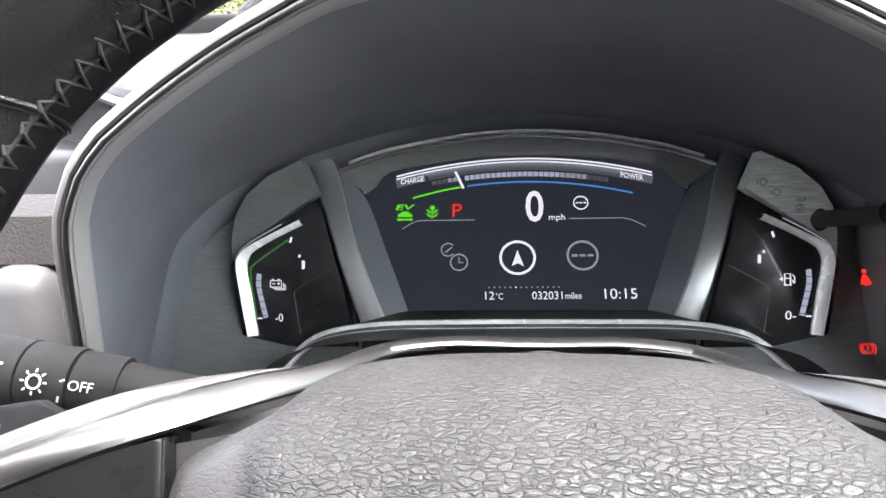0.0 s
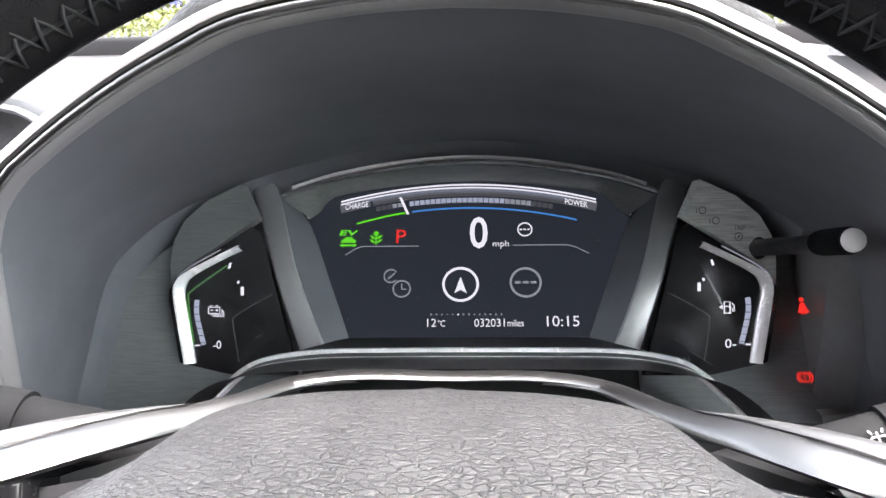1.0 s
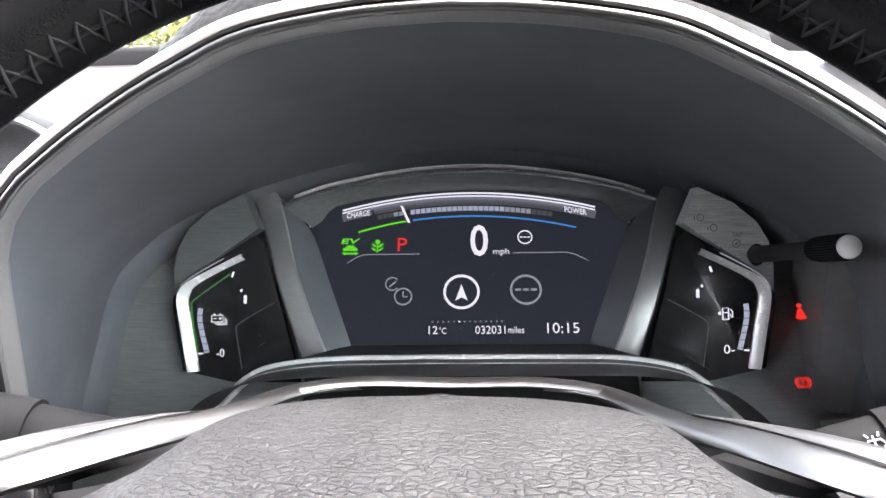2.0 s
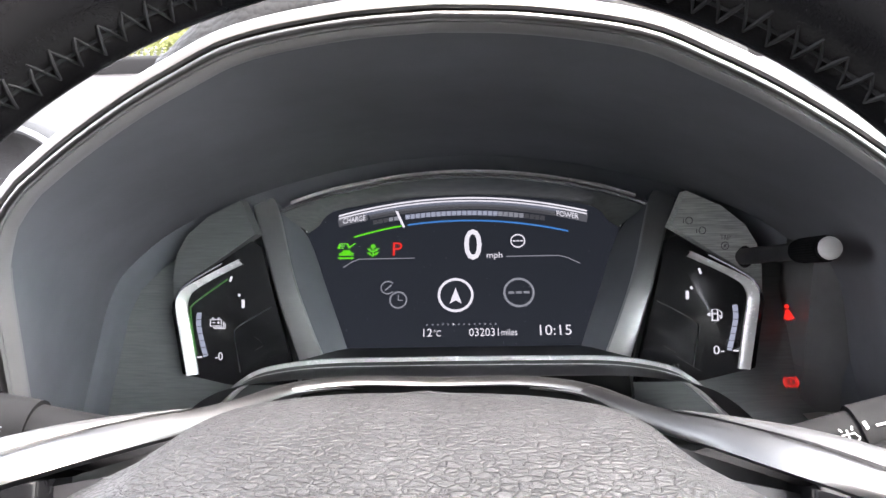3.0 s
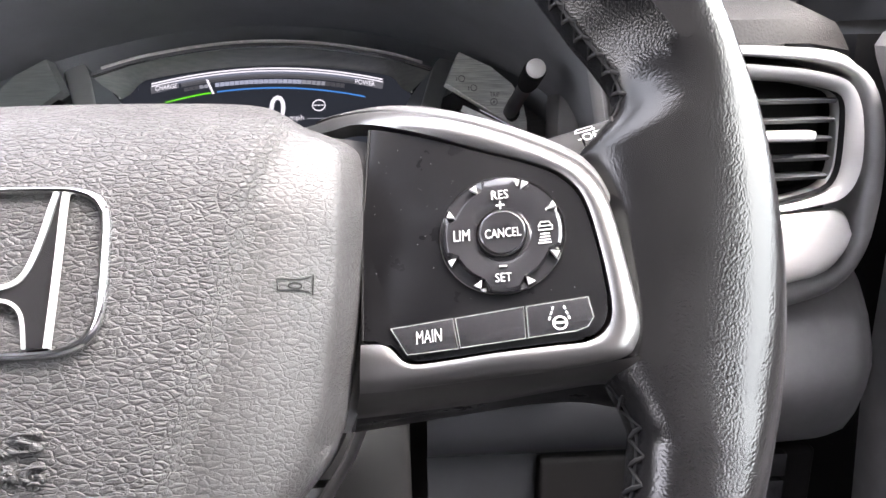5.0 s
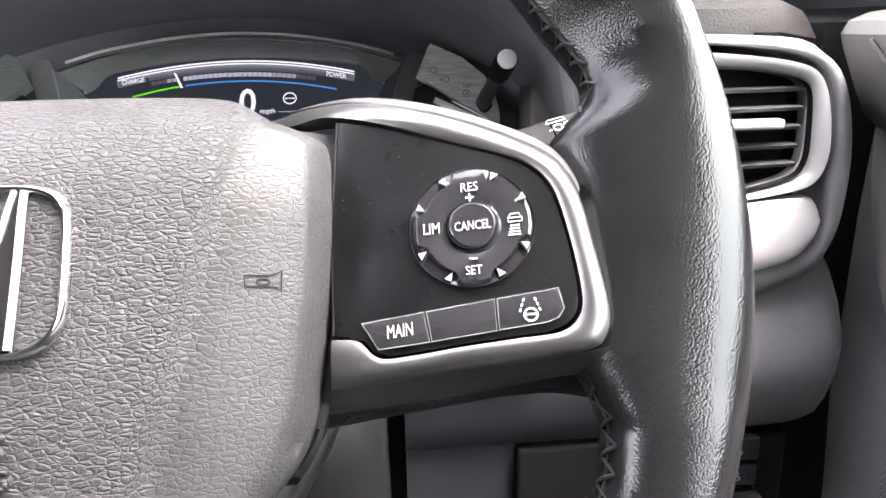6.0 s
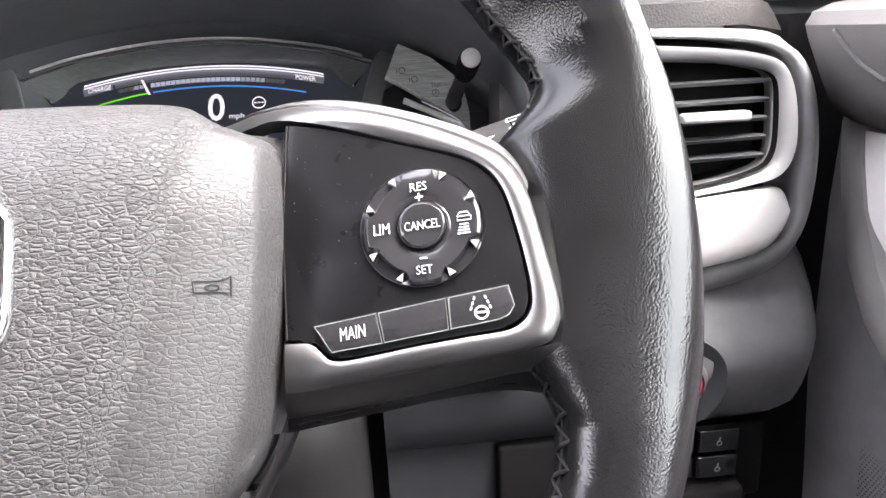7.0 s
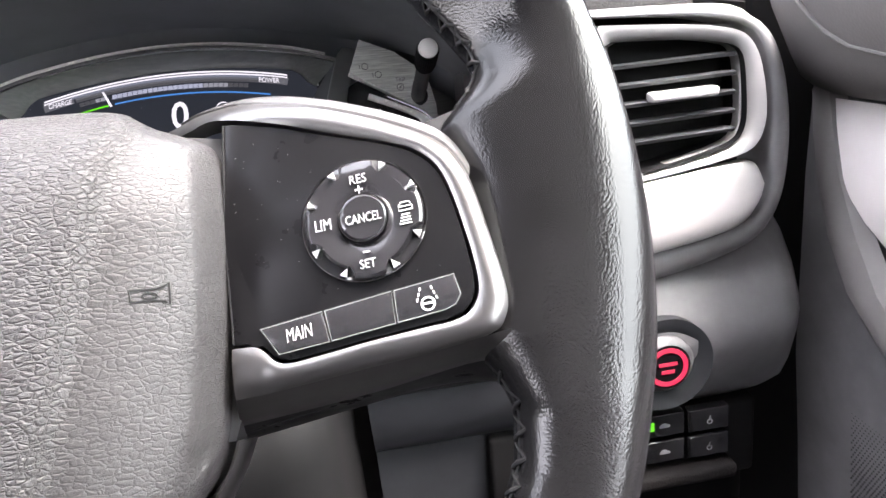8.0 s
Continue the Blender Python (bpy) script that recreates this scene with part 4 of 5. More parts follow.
W_OUT = [-97, -81, -63, -47, -35, -18, -5, 1, 5, 7.2, 8.8, 10, 11, 11, 10, 5, 0.4, -3.6, -5.8, -6.8, -8, -8.6, -10]
for s in (1, -1):
    def m(pts):
        return [(s * u, v) for u, v in pts]

    pad = part("switch_pad", prism(m(PAD), pad_over(-14), pad_over(0), bevel=0.7), PIANO, wheel, "glossy black switch pad")
    pin = spline([(*p, w) for p, w in zip(PATH_IN, W_IN)], 4)
    pout = spline([(*p, w) for p, w in zip(PATH_OUT, W_OUT)], 4)
    part("spoke_trim", band(m([p[:2] for p in pin]), m([p[:2] for p in pout]), [p[2] for p in pin], [p[2] - 1.0 for p in pout], 1.5, depth=9, steps=6), SATIN, wheel, "satin silver spoke trim")
    # back edge behind the trim's upper side
    lo = [p for p in pout if p[1] > 6 and p[0] > 62]
    hi = []
    for p in lo:
        f = min(1.0, max(0.02, (p[0] - 62) / 36))
        hi.append((p[0] + f * 1.6, p[1] + f * 5.2, p[2] - 1.5 - f * 6.5))
    part("spoke_edge", band(m([p[:2] for p in lo]), m([p[:2] for p in hi]), [p[2] - 1.4 for p in lo], [p[2] for p in hi], 2.0, depth=14, steps=6), BACKEDGE, wheel, "grey satin back edge of the spoke")
    part("pad_edge", tube([(s * u, v, pad_w(u, v) - 0.3) for u, v in ((83.0, 35.4), (81.9, 22), (80.8, 6), (80.5, -22.6))], 0.35, 8), VOID, pad)
    # underside: satin flank and black lip below the pad
    top = spline([(79.4, -36, -11), (94, -35.2, -7), (113, -33.6, -0.8), (126, -32.6, 3.8), (139, -31, 8.5), (146, -30, 9.5)], 4)
    low = spline([(77, -42.6, -27), (94, -41.2, -22), (113, -39.4, -14), (126, -37.6, -8), (139, -36, -2), (149, -37, 2)], 4)
    part("spoke_flank", band(m([p[:2] for p in low]), m([p[:2] for p in top]), [p[2] for p in low], [p[2] for p in top], 1.2, depth=6), FLANK, wheel)
    low2 = spline([(74.6, -47, -42), (94, -44.5, -38), (113, -42, -30), (126, -40.5, -25), (140, -40.5, -18), (152, -43, -12)], 4)
    part("spoke_lip", band(m([p[:2] for p in low2]), m([p[:2] for p in low]), [p[2] for p in low2], [p[2] - 0.3 for p in low], 0.8, depth=14), PIANO, wheel)
    # gap filler between cover and pad, and the spoke's core
    part("spoke_gap", prism(m([(72, 36), (83, 34), (81.6, 0), (81, -24), (80, -36), (76, -46), (66, -46), (66, 34)]), -60, lambda u, v: -18 - 0.1 * max(0, -v)), BLACK, wheel)
    part("spoke_core", prism(m([(60, 44), (84, 36), (130, 17), (142, 3), (145, -28), (126, -38), (75, -45), (60, -40)]), -60, lambda u, v: -34 + 0.42 * (abs(u) - 75)), BLACK, wheel)
    # round rocker with a centre button
    c = (116.2, 1.7)
    rocker = part("rocker_ring", disc(s * c[0], c[1], 15.2, pad_over(-3), pad_over(0.4), 48), BUTTON, wheel, "round glossy rocker switch")
    bm = ring(s * c[0], c[1], 15.2, 0.3, pad_over(0), pad_over(0.7), 64)
    part("rocker_edge", bm, CHROME, rocker)
    bm = bmesh.new()
    rows = []
    for a in range(48):
        t = 2 * math.pi * a / 48
        deg = (a * 7.5) % 90
        lobe = 1.0 if 20 < deg < 70 else 0.0  # four cut-outs between the legends
        row = []
        for r, h in ((6.2, 1.3), (9, 2.2), (13.4 - 1.7 * lobe, 2.4), (14.2 - 2.0 * lobe, 1.8 - 1.2 * lobe), (14.5, 0.5)):
            u, v = s * (c[0] + r * math.cos(t)), c[1] + r * math.sin(t) * 1.04
            row.append((u, v, pad_w(u, v) + h))
        rows.append(row)
    loft(rows + rows[:1], bm, scale=MM)
    part("rocker_face", bm, BUTTON, rocker)
    # silver triangles stand for glints on the rocker's black facets
    for a in (45, 135, 225, 315):
        for d in (-22, 22):
            tri = [(s * (c[0] + r * math.cos(radians(t))), c[1] + r * math.sin(radians(t))) for r, t in ((14.5, a + d), (14.5, a + d * 0.68), (12.5, a + d * 0.9))]
            part("facet", prism(tri, pad_over(0.3), pad_over(2.0)), TRIM, rocker, smooth=False)
    bm = bmesh.new()
    rows = [[(s * (c[0] + r * math.cos(t)), c[1] + r * math.sin(t), pad_w(s * (c[0] + r * math.cos(t)), c[1]) + h) for t in [2 * math.pi * a / 32 for a in range(32)]] for r, h in ((5.9, 1.0), (5.7, 2.8), (5.2, 3.3), (3, 3.2), (0.5, 3.1))]
    loft(rows, bm, closed=True, scale=MM)
    bm.verts.ensure_lookup_table()
    bm.faces.new(bm.verts[-32:])
    part("centre_button", bm, BUTTON, rocker)
    part("centre_edge", ring(s * c[0], c[1], 5.85, 0.25, pad_over(2.2), pad_over(2.9), 32), CHROME, rocker)
    # three flat keys in a row
    keys = ([(87.8, -20.2), (103.4, -18.6), (104.4, -26.1), (91.8, -27)], [(104, -18.6), (120.4, -16.9), (120.4, -24.6), (105, -26)], [(121, -16.9), (135.2, -15.6), (136, -20.5), (134.6, -22.6), (132, -23.5), (121, -24.5)])
    for key in keys:
        part("flat_key", prism(m(key), pad_over(-2), pad_over(0.9), bevel=0.45), BUTTON, pad)
        part("key_edge", ribbon(m([*key, key[0]]), 0.22, pad_over(0.5), pad_over(1.0)), FAINT, pad)
# legends of the cruise switches
FACE = lambda u, v: pad_w(u, v) + 2.45
rocker = next(o for o in wheel.children if o.name.startswith("rocker_ring"))
lettering("legend", "RES", 114.2, 10.6, 118.3, 12.9, FACE, PRINT, rocker)
bm = ribbon([(115.2, 9.0), (117.2, 9.0)], 0.4, lambda u, v: FACE(u, v) - 0.2, lambda u, v: FACE(u, v) + 0.2)
ribbon([(116.2, 8.0), (116.2, 10.0)], 0.4, lambda u, v: FACE(u, v) - 0.2, lambda u, v: FACE(u, v) + 0.2, bm)
ribbon([(115.1, -6.6), (116.9, -6.7)], 0.4, lambda u, v: FACE(u, v) - 0.2, lambda u, v: FACE(u, v) + 0.2, bm)
part("legend_signs", bm, PRINT, rocker, smooth=False)
lettering("legend", "LIM", 104.4, 0.6, 108.4, 3.4, FACE, PRINT, rocker)
lettering("legend", "SET", 114.0, -10.6, 117.9, -8.4, FACE, PRINT, rocker)
lettering("legend", "CANCEL", 112.0, 0.4, 120.6, 2.7, lambda u, v: pad_w(u, v) + 3.4, PRINT, rocker)
bm = ribbon([(124.9, 2.5), (125.5, 3.5), (127.4, 3.5), (128.1, 2.5), (124.9, 2.5), (124.9, 1.5), (128.1, 1.5), (128.1, 2.5)], 0.3, lambda u, v: FACE(u, v) - 0.2, lambda u, v: FACE(u, v) + 0.15)
for k in range(4):
    ribbon([(125.3 - 0.22 * k, 0.5 - 0.75 * k), (127.4 + 0.08 * k, 0.5 - 0.75 * k)], 0.36, lambda u, v: FACE(u, v) - 0.2, lambda u, v: FACE(u, v) + 0.15, bm)
part("distance_sign", bm, PRINT, rocker, smooth=False)
pad = next(o for o in wheel.children if o.name == "switch_pad")
KEYTOP = pad_over(0.95)
lettering("legend", "MAIN", 94.2, -24.5, 100.5, -21.3, KEYTOP, PRINT, pad, lean=0.5)
bm = ring(128.4, -21.4, 1.5, 0.45, pad_over(0.9), pad_over(1.15), 20)
ribbon([(127, -21.3), (129.8, -21.3)], 0.5, pad_over(0.9), pad_over(1.15), bm)
for s in (-1, 1):
    for k in range(3):
        a = Vector((128.3 + s * 1.2, -17.4)).lerp(Vector((128.3 + s * 2.5, -21)), k / 3)
        b = Vector((128.3 + s * 1.2, -17.4)).lerp(Vector((128.3 + s * 2.5, -21)), k / 3 + 0.22)
        ribbon([tuple(a), tuple(b)], 0.42, pad_over(0.9), pad_over(1.15), bm)
part("lane_sign", bm, PRINT, pad, smooth=False)
bm = bmesh.new()
for k in range(70):
    u, v = random.uniform(84, 136), random.uniform(-26, 30)
    if v > 34 - 0.36 * (u - 83) - 3 or (u - 116.2) ** 2 + (v - 1.7) ** 2 < 260 or v < -14:
        continue
    disc(u, v, random.choice((0.08, 0.1, 0.14)), pad_over(0.0), pad_over(0.05), 6, bm)
tagged(part("dust", bm, DUST, pad, smooth=False), kind="stuff")
# satin strip running behind the cover's top, and the lower spoke
top_in = spline([(-62, 50, -58), (-48, 57.2, -74), (-28, 60.6, -84), (0, 60.6, -88), (28, 60.6, -84), (48, 57.2, -74), (62, 50, -58)], 6)
part("top_trim", band([p[:2] for p in top_in], [(p[0] * 1.01, p[1] + 3.2) for p in top_in], [p[2] for p in top_in], [p[2] - 4 for p in top_in], 0.8, depth=8), SATIN, wheel, "satin silver strip behind the airbag cover")
for s in (-1, 1):
    o = spline([(s * 79.5, -46), (s * 76, -54), (s * 71, -62), (s * 62, -80), (s * 54, -115), (s * 50, -158)], 5)
    i = spline([(s * 76.5, -46), (s * 73, -54), (s * 67.5, -62), (s * 57, -80), (s * 47, -115), (s * 43, -158)], 5)
    part("lower_trim", band(i, o, [-22 - 0.02 * k for k in range(len(i))], [-26] * len(o), 1.5, depth=8), SATIN, wheel, "satin lower spoke edge")
part("lower_spoke", prism([(-70, -60), (70, -60), (44, -158), (-44, -158)], -44, -24), BLACK, wheel)
part("hub_core", tube([(0, -5, -46), (0, -5, -75), (0, -5, -100)], [62, 58, 52], 32), BLACK, wheel)

# ---- stalks behind the wheel ----
def sag(s, u):
    """How far a stalk hangs below its raised line, in mm."""
    return 6.5 if s > 0 else 14.5 * (u - 70) / 133


def stalk(s, label):
    ob = thing("column_stalk", label, "control stalk", WHEEL, group="stalks on the column")
    far = 6 if s < 0 else 0
    at = [Vector((s * (u + far), v + 0.24 * far - sag(s, u), w)) for u, v, w in ((70, 34, -103), (118, 46.5, -95), (131.6, 49.9, -93.5), (132, 50, -93.5), (146, 53.4, -91), (146.4, 53.5, -91), (162, 57.2, -89), (162.4, 57.3, -89), (191, 63.8, -86), (194, 64.4, -86))]
    part("rod", tube(at[:3], [8.5, 9.5, 10.0], 24), STALK, ob)
    part("sleeve", tube(at[3:5], [11.4, 11.8], 24), STALK, ob)
    part("collar", tube(at[5:7], [12.4, 12.6], 24), STALK, ob)
    part("end_knob", tube([at[7], at[8], at[9]], [12.9, 13.3, 11.5], 24), STALK, ob, "dark turning end")
    return ob


def on_stalk(s, along, around, r=12.95):
    """A place on a stalk's skin: mm along it from its rod's end, mm round it from the side that faces the driver."""
    a, b = Vector((s * 128, 49 - sag(s, 128), -94)), Vector((s * 203, 66.5 - sag(s, 203), -84.6))
    d = (b - a).normalized()
    up = (Vector((0, 1, 0)) - d * d.y).normalized()
    out = d.cross(up) if d.cross(up).z > 0 else up.cross(d)
    t = around / r
    return a + d * (along + (6 if s < 0 else 0)) + r * (math.cos(t) * out + math.sin(t) * up)


def stalk_words(ob, s, words, a0, b0, a1, b1, r=13.75, mat=None):
    w = lettering("legend", words, a0, b0, a1, b1, 0, mat or PRINT, ob, thick=0.12)
    for v in w.data.vertices:
        q = v.co / MM
        v.co = on_stalk(s, q.x if s > 0 else -q.x, q.y, r + q.z) * MM
    return w


def stalk_line(ob, s, pts, width, r=13.75):
    bm = ribbon(pts, width, 0, 0.15)
    for v in bm.verts:
        q = v.co / MM
        v.co = on_stalk(s, q.x if s > 0 else -q.x, q.y, r + q.z) * MM
    part("legend_line", bm, PRINT, ob, smooth=False)


wiper = stalk(1, "dark grey wiper stalk with white rear wiper legends")
stalk_words(wiper, 1, "-OFF", 34, 4.4, 44.6, 8.0)
stalk_words(wiper, 1, "-INT", 34, -1.2, 44, 2.4)
stalk_words(wiper, 1, "-ON", 34.6, -6.8, 44, -3.2)
stalk_words(wiper, 1, "REAR", 49.6, -1.6, 60.6, 1.8)
stalk_line(wiper, 1, [(45.8, 7.6), (47.0, 6.6), (47.0, -6), (45.8, -7)], 0.6)
stalk_line(wiper, 1, [(50, 3.6), (49.4, 8.4), (59.4, 8.4), (58.6, 3.6), (55.6, 3.6)], 0.6)
stalk_line(wiper, 1, [(51, 5.6), (54.4, 2.6)], 0.7)
stalk_line(wiper, 1, [(25.6, 4.4), (31, 4.4)], 1.0, 13.0)
stalk_line(wiper, 1, [(4.6, 6.6), (7.2, -5)], 1.1, 12.2)
stalk_line(wiper, 1, [(7.4, 4.6), (10.6, 4.6)], 0.7, 12.2)
stalk_line(wiper, 1, [(34, 9.6), (41.6, 9.6), (41, 12.4), (35, 12.4), (34, 9.6)], 0.5)
stalk_line(wiper, 1, [(37, -12), (43.6, -12), (43.2, -9), (37.6, -9), (37, -12)], 0.5)
stalk_words(wiper, 1, "MIST", -12, -1.4, -4.5, 1.2, 10.6)
stalk_words(wiper, 1, "PULL", -4, -5.6, 3.2, -3.0, 10.6)
stalk_line(wiper, 1, [(-3.4, 2.0), (-0.6, -0.8), (2.2, 2.0), (1.2, 3.6), (-2.4, 3.6), (-3.4, 2.0)], 0.5, 10.6)
stalk_line(wiper, 1, [(-0.6, -0.8), (-0.6, 5.0)], 0.5, 10.6)
stalk_line(wiper, 1, [(-2.6, 5.8), (-2.0, 4.6)], 0.5, 10.6)
stalk_line(wiper, 1, [(1.4, 5.8), (0.8, 4.6)], 0.5, 10.6)
lights = stalk(-1, "dark grey light stalk with white legends")
stalk_words(lights, -1, "OFF", -17.4, -0.6, -9.4, 2.6, 12.3)
stalk_line(lights, -1, [(-20, -5), (-20, 2), (-18.8, 2.4)], 0.7, 12.3)
bm = ring(-28, 0.6, 2.2, 0.7, 0, 0.15, 18)
for k in range(8):
    t = math.pi * k / 4
    ribbon([(-28 + 3.1 * math.cos(t), 0.6 + 3.1 * math.sin(t)), (-28 + 4.3 * math.cos(t), 0.6 + 4.3 * math.sin(t))], 0.6, 0, 0.15, bm)
for v in bm.verts:
    q = v.co / MM
    v.co = on_stalk(-1, -q.x, q.y, 13.1 + q.z) * MM
part("lamp_symbol", bm, PRINT, lights, smooth=False)
stalk_line(lights, -1, [(-47, 5), (-39, 5)], 0.8)
stalk_line(lights, -1, [(-47, 0), (-39, 0)], 0.8)
stalk_line(lights, -1, [(-47, -5), (-41, -5)], 0.8)
for s, sign in ((1, "+"), (-1, "-")):
    ob = thing("shift_paddle", "dark grey plastic paddle behind the wheel spoke", "shift paddle", WHEEL, group="shift paddles")
    out = [(118, 20), (118, 40), (133, 45.6), (137, 47.6), (149.5, 45.6), (154.4, 41.4), (155.6, 35), (153, 20)]
    off = 0 if s > 0 else 14
    part("blade", prism([(s * (u + off), v - 0.4 * off) for u, v in out], -72, -66, bevel=1.6), STALK, ob)
    if s > 0:
        lettering("legend", "+", 146.2, 36.6, 151, 41.6, -65.9, PRINT, ob)
    else:
        part("legend", ribbon([(-166.5, 34), (-161, 34)], 1.1, -66, -65.8), PRINT, ob)


# ---- dashboard ----
dash = thing("dashboard", "dark grey soft-touch dashboard with silver trims", "dashboard", kind="structure")


def bar(sections, xs, bm=None):
    """A skin over profiles of (y, z), one for each x."""
    return loft([[(x, y, z) for y, z in prof] for x, prof in zip(xs, sections)], bm)


# top pad left of the hood, its front edge and the faces under it
xs = [-1.14, -0.80, -0.60, -0.48, -0.40, -0.327, -0.275, -0.23, -0.19, -0.16, -0.14]
front = [0.62, 0.61, 0.59, 0.565, 0.537, 0.495, 0.443, 0.388, 0.336, 0.300, 0.28]
top = []
for y in front:
    back = [(y + (0.86 - y) * s, 1.1335 + (1.159 - 1.1335) * s**0.8) for s in (0.1, 0.25, 0.45, 0.7, 0.9, 1.0)]
    top.append([(y + 0.004, 1.122), (y - 0.001, 1.1255), (y + 0.001, 1.1295), (y + 0.008, 1.1325)] + back)
part("top_pad", bar(top, xs), DASH, dash, "grained top pad")
part("pad_edge", tube([(x, y + 0.002, 1.1225) for x, y in zip(xs, front)], 0.0035, 8, scale=1.0), BLACK, dash, "dark edge under the top pad")
face = [[(y + 0.003, 1.121), (y + 0.014, 1.112), (y + 0.02, 1.095), (y + 0.012, 1.075), (y, 1.05)] for y in front[:8]]
part("upper_face", bar(face, xs[:8]), DASH, dash, "smooth grey face under the top pad")
shelf = [[(0.39, 1.05), (0.345, 1.075), (0.325, 1.068), (0.318, 1.045), (0.325, 1.034)]] * 5
part("upper_roll", bar(shelf, [-1.14, -0.7, -0.4, -0.28, -0.226]), DASH, dash, "pale lit rounded roll")
part("silver_strip", block(-1.1, 0.318, 1.021, -0.245, 0.335, 1.031, 0.003), TRIM, dash, "silver strip")
part("dark_slot", block(-1.1, 0.335, 0.99, -0.235, 0.36, 1.034), BLACK, dash)
part("lower_roll", block(-1.1, 0.315, 0.93, -0.225, 0.40, 1.010, 0.012), DASHDARK, dash)
part("cluster_side", block(-0.26, 0.30, 0.86, -0.225, 0.42, 1.045, 0.012), DASHDARK, dash)
part("centre_stack", block(-0.62, 0.36, 0.45, -0.27, 0.62, 0.95, 0.02), DASHDARK, dash)
# top right of the hood
xs = [0.238, 0.26, 0.30, 0.36, 0.395, 0.408]
top = [[(0.385, 1.085), (0.388, 1.10), (0.40, 1.108), (0.46, 1.122), (0.6, 1.135), (0.80, 1.155), (0.86, 1.157)]] * 4 + [[(0.40, 1.08), (0.41, 1.09), (0.42, 1.098), (0.47, 1.11), (0.6, 1.125), (0.80, 1.15), (0.86, 1.152)]] + [[(0.42, 1.06), (0.43, 1.068), (0.44, 1.075), (0.48, 1.085), (0.6, 1.10), (0.80, 1.12), (0.86, 1.122)]]
part("top_pad", bar(top, xs), DASH, dash, "grey top pad beside the hood")
part("demister_slot", block(0.262, 0.428, 1.10, 0.372, 0.456, 1.1195, 0.004), VOID, dash, "black demister slot")
for k in range(9):
    x = 0.268 + 0.0115 * k
    part("louvre", loft([[(x, 0.43, 1.117), (x + 0.003, 0.43, 1.1225), (x + 0.006, 0.43, 1.1165)], [(x + 0.001, 0.454, 1.12), (x + 0.004, 0.454, 1.1255), (x + 0.007, 0.454, 1.1195)]], closed=True), DASH, dash)
# cowl edge and dotted band at the foot of the windscreen
part("cowl_edge", block(-1.14, 0.84, 1.13, 0.40, 0.90, 1.178, 0.006), VOID, dash, "black strip at the windscreen's foot")

# right fascia with its vent
fascia = [(x + 0.006 * max(0, (x - 0.33) / 0.07), z) for x, z in ((0.195, 1.088), (0.345, 1.083), (0.371, 1.074), (0.385, 1.062), (0.394, 1.04), (0.399, 1.01), (0.3995, 0.98), (0.395, 0.952), (0.383, 0.930), (0.36, 0.918), (0.314, 0.908), (0.195, 0.892))]


def polar(pts, cx, cy, n=72):
    """An outline as n points at even angles round a centre."""
    out = []
    for k in range(n):
        a = 2 * math.pi * k / n
        d = Vector((math.cos(a), math.sin(a)))
        best = 0.0
        for p, q in zip(pts, pts[1:] + pts[:1]):
            p, e = Vector(p) - Vector((cx, cy)), Vector(q) - Vector(p)
            den = d.x * e.y - d.y * e.x
            if abs(den) > 1e-9:
                r, s = (p.x * e.y - p.y * e.x) / den, (p.x * d.y - p.y * d.x) / den
                if 0 <= s <= 1 and r > best:
                    best = r
        out.append((cx + best * d.x, cy + best * d.y))
    return out


VENT = plane_at(0.0, 0.350, 0.0, 0)
opening = [(282, 1066.5), (327, 1063.5), (353, 1059), (363.5, 1054.5), (367.5, 1043), (369.3, 1015), (367, 1003), (360, 996.5), (335, 990), (300, 984.5), (282, 982)]
outer = [(272, 1077), (325, 1072.6), (356, 1067.6), (371, 1060), (379.5, 1042), (383.2, 1012), (376.5, 993.5), (358, 987.2), (324, 982.6), (300, 980), (272, 977.5)]
oi, oo = polar(spline(opening, 3), 325, 1028), polar(spline(outer, 3), 325, 1028)
hollow = [(262, 1081.5), (326, 1077.2), (357, 1072), (374.5, 1063.5), (384, 1043), (388, 1012), (387.5, 985), (388.5, 968), (383, 951), (367, 940.5), (341, 934.5), (300, 929.5), (262, 926)]
edge = polar(spline([(x * 1000, z * 1000) for x, z in fascia], 5), 325, 1000)
part("vent_surround", band(polar(spline(hollow, 3), 325, 1000), edge, [-4] * 72, [-13] * 72, 6.5, depth=40, steps=10, closed=True), FASCIA, dash, "dark surround of the side vent")
dash.children[-1].matrix_local = VENT
part("surround_floor", prism(polar(spline(hollow, 3), 325, 1000), -44, -40), VOID, dash)
dash.children[-1].matrix_local = VENT
rows = []
for x, k in ((0.26, 0.004), (0.262, 0.0), (0.30, 0.0), (0.35, 0.0), (0.380, 0.001), (0.402, 0.004), (0.417, 0.011), (0.427, 0.024), (0.431, 0.05)):
    rows.append([(x, y + k, z) for y, z in ((0.395, 0.932), (0.376, 0.918), (0.360, 0.898), (0.350, 0.877), (0.3475, 0.865), (0.349, 0.853), (0.356, 0.83), (0.366, 0.811), (0.378, 0.801), (0.40, 0.795))])
knee = [[(x, y, z) for _, y, z in rows[1][:-1]] + [(x, 0.388, 0.70), (x, 0.395, 0.50)] for x in (0.11, 0.18, 0.2595)]
part("knee_fascia", loft(knee), INKY, dash, "black panel beside the steering column")
part("lower_fascia", loft(rows), FASCIA, dash, "dark grey rounded lower fascia")
part("switch_recess", block(0.19, 0.37, 0.735, 0.395, 0.42, 0.80, 0.004), VOID, dash)
part("recess_edge", block(0.24, 0.352, 0.745, 0.372, 0.372, 0.757, 0.004), DASH, dash, "grey edge under the switches")
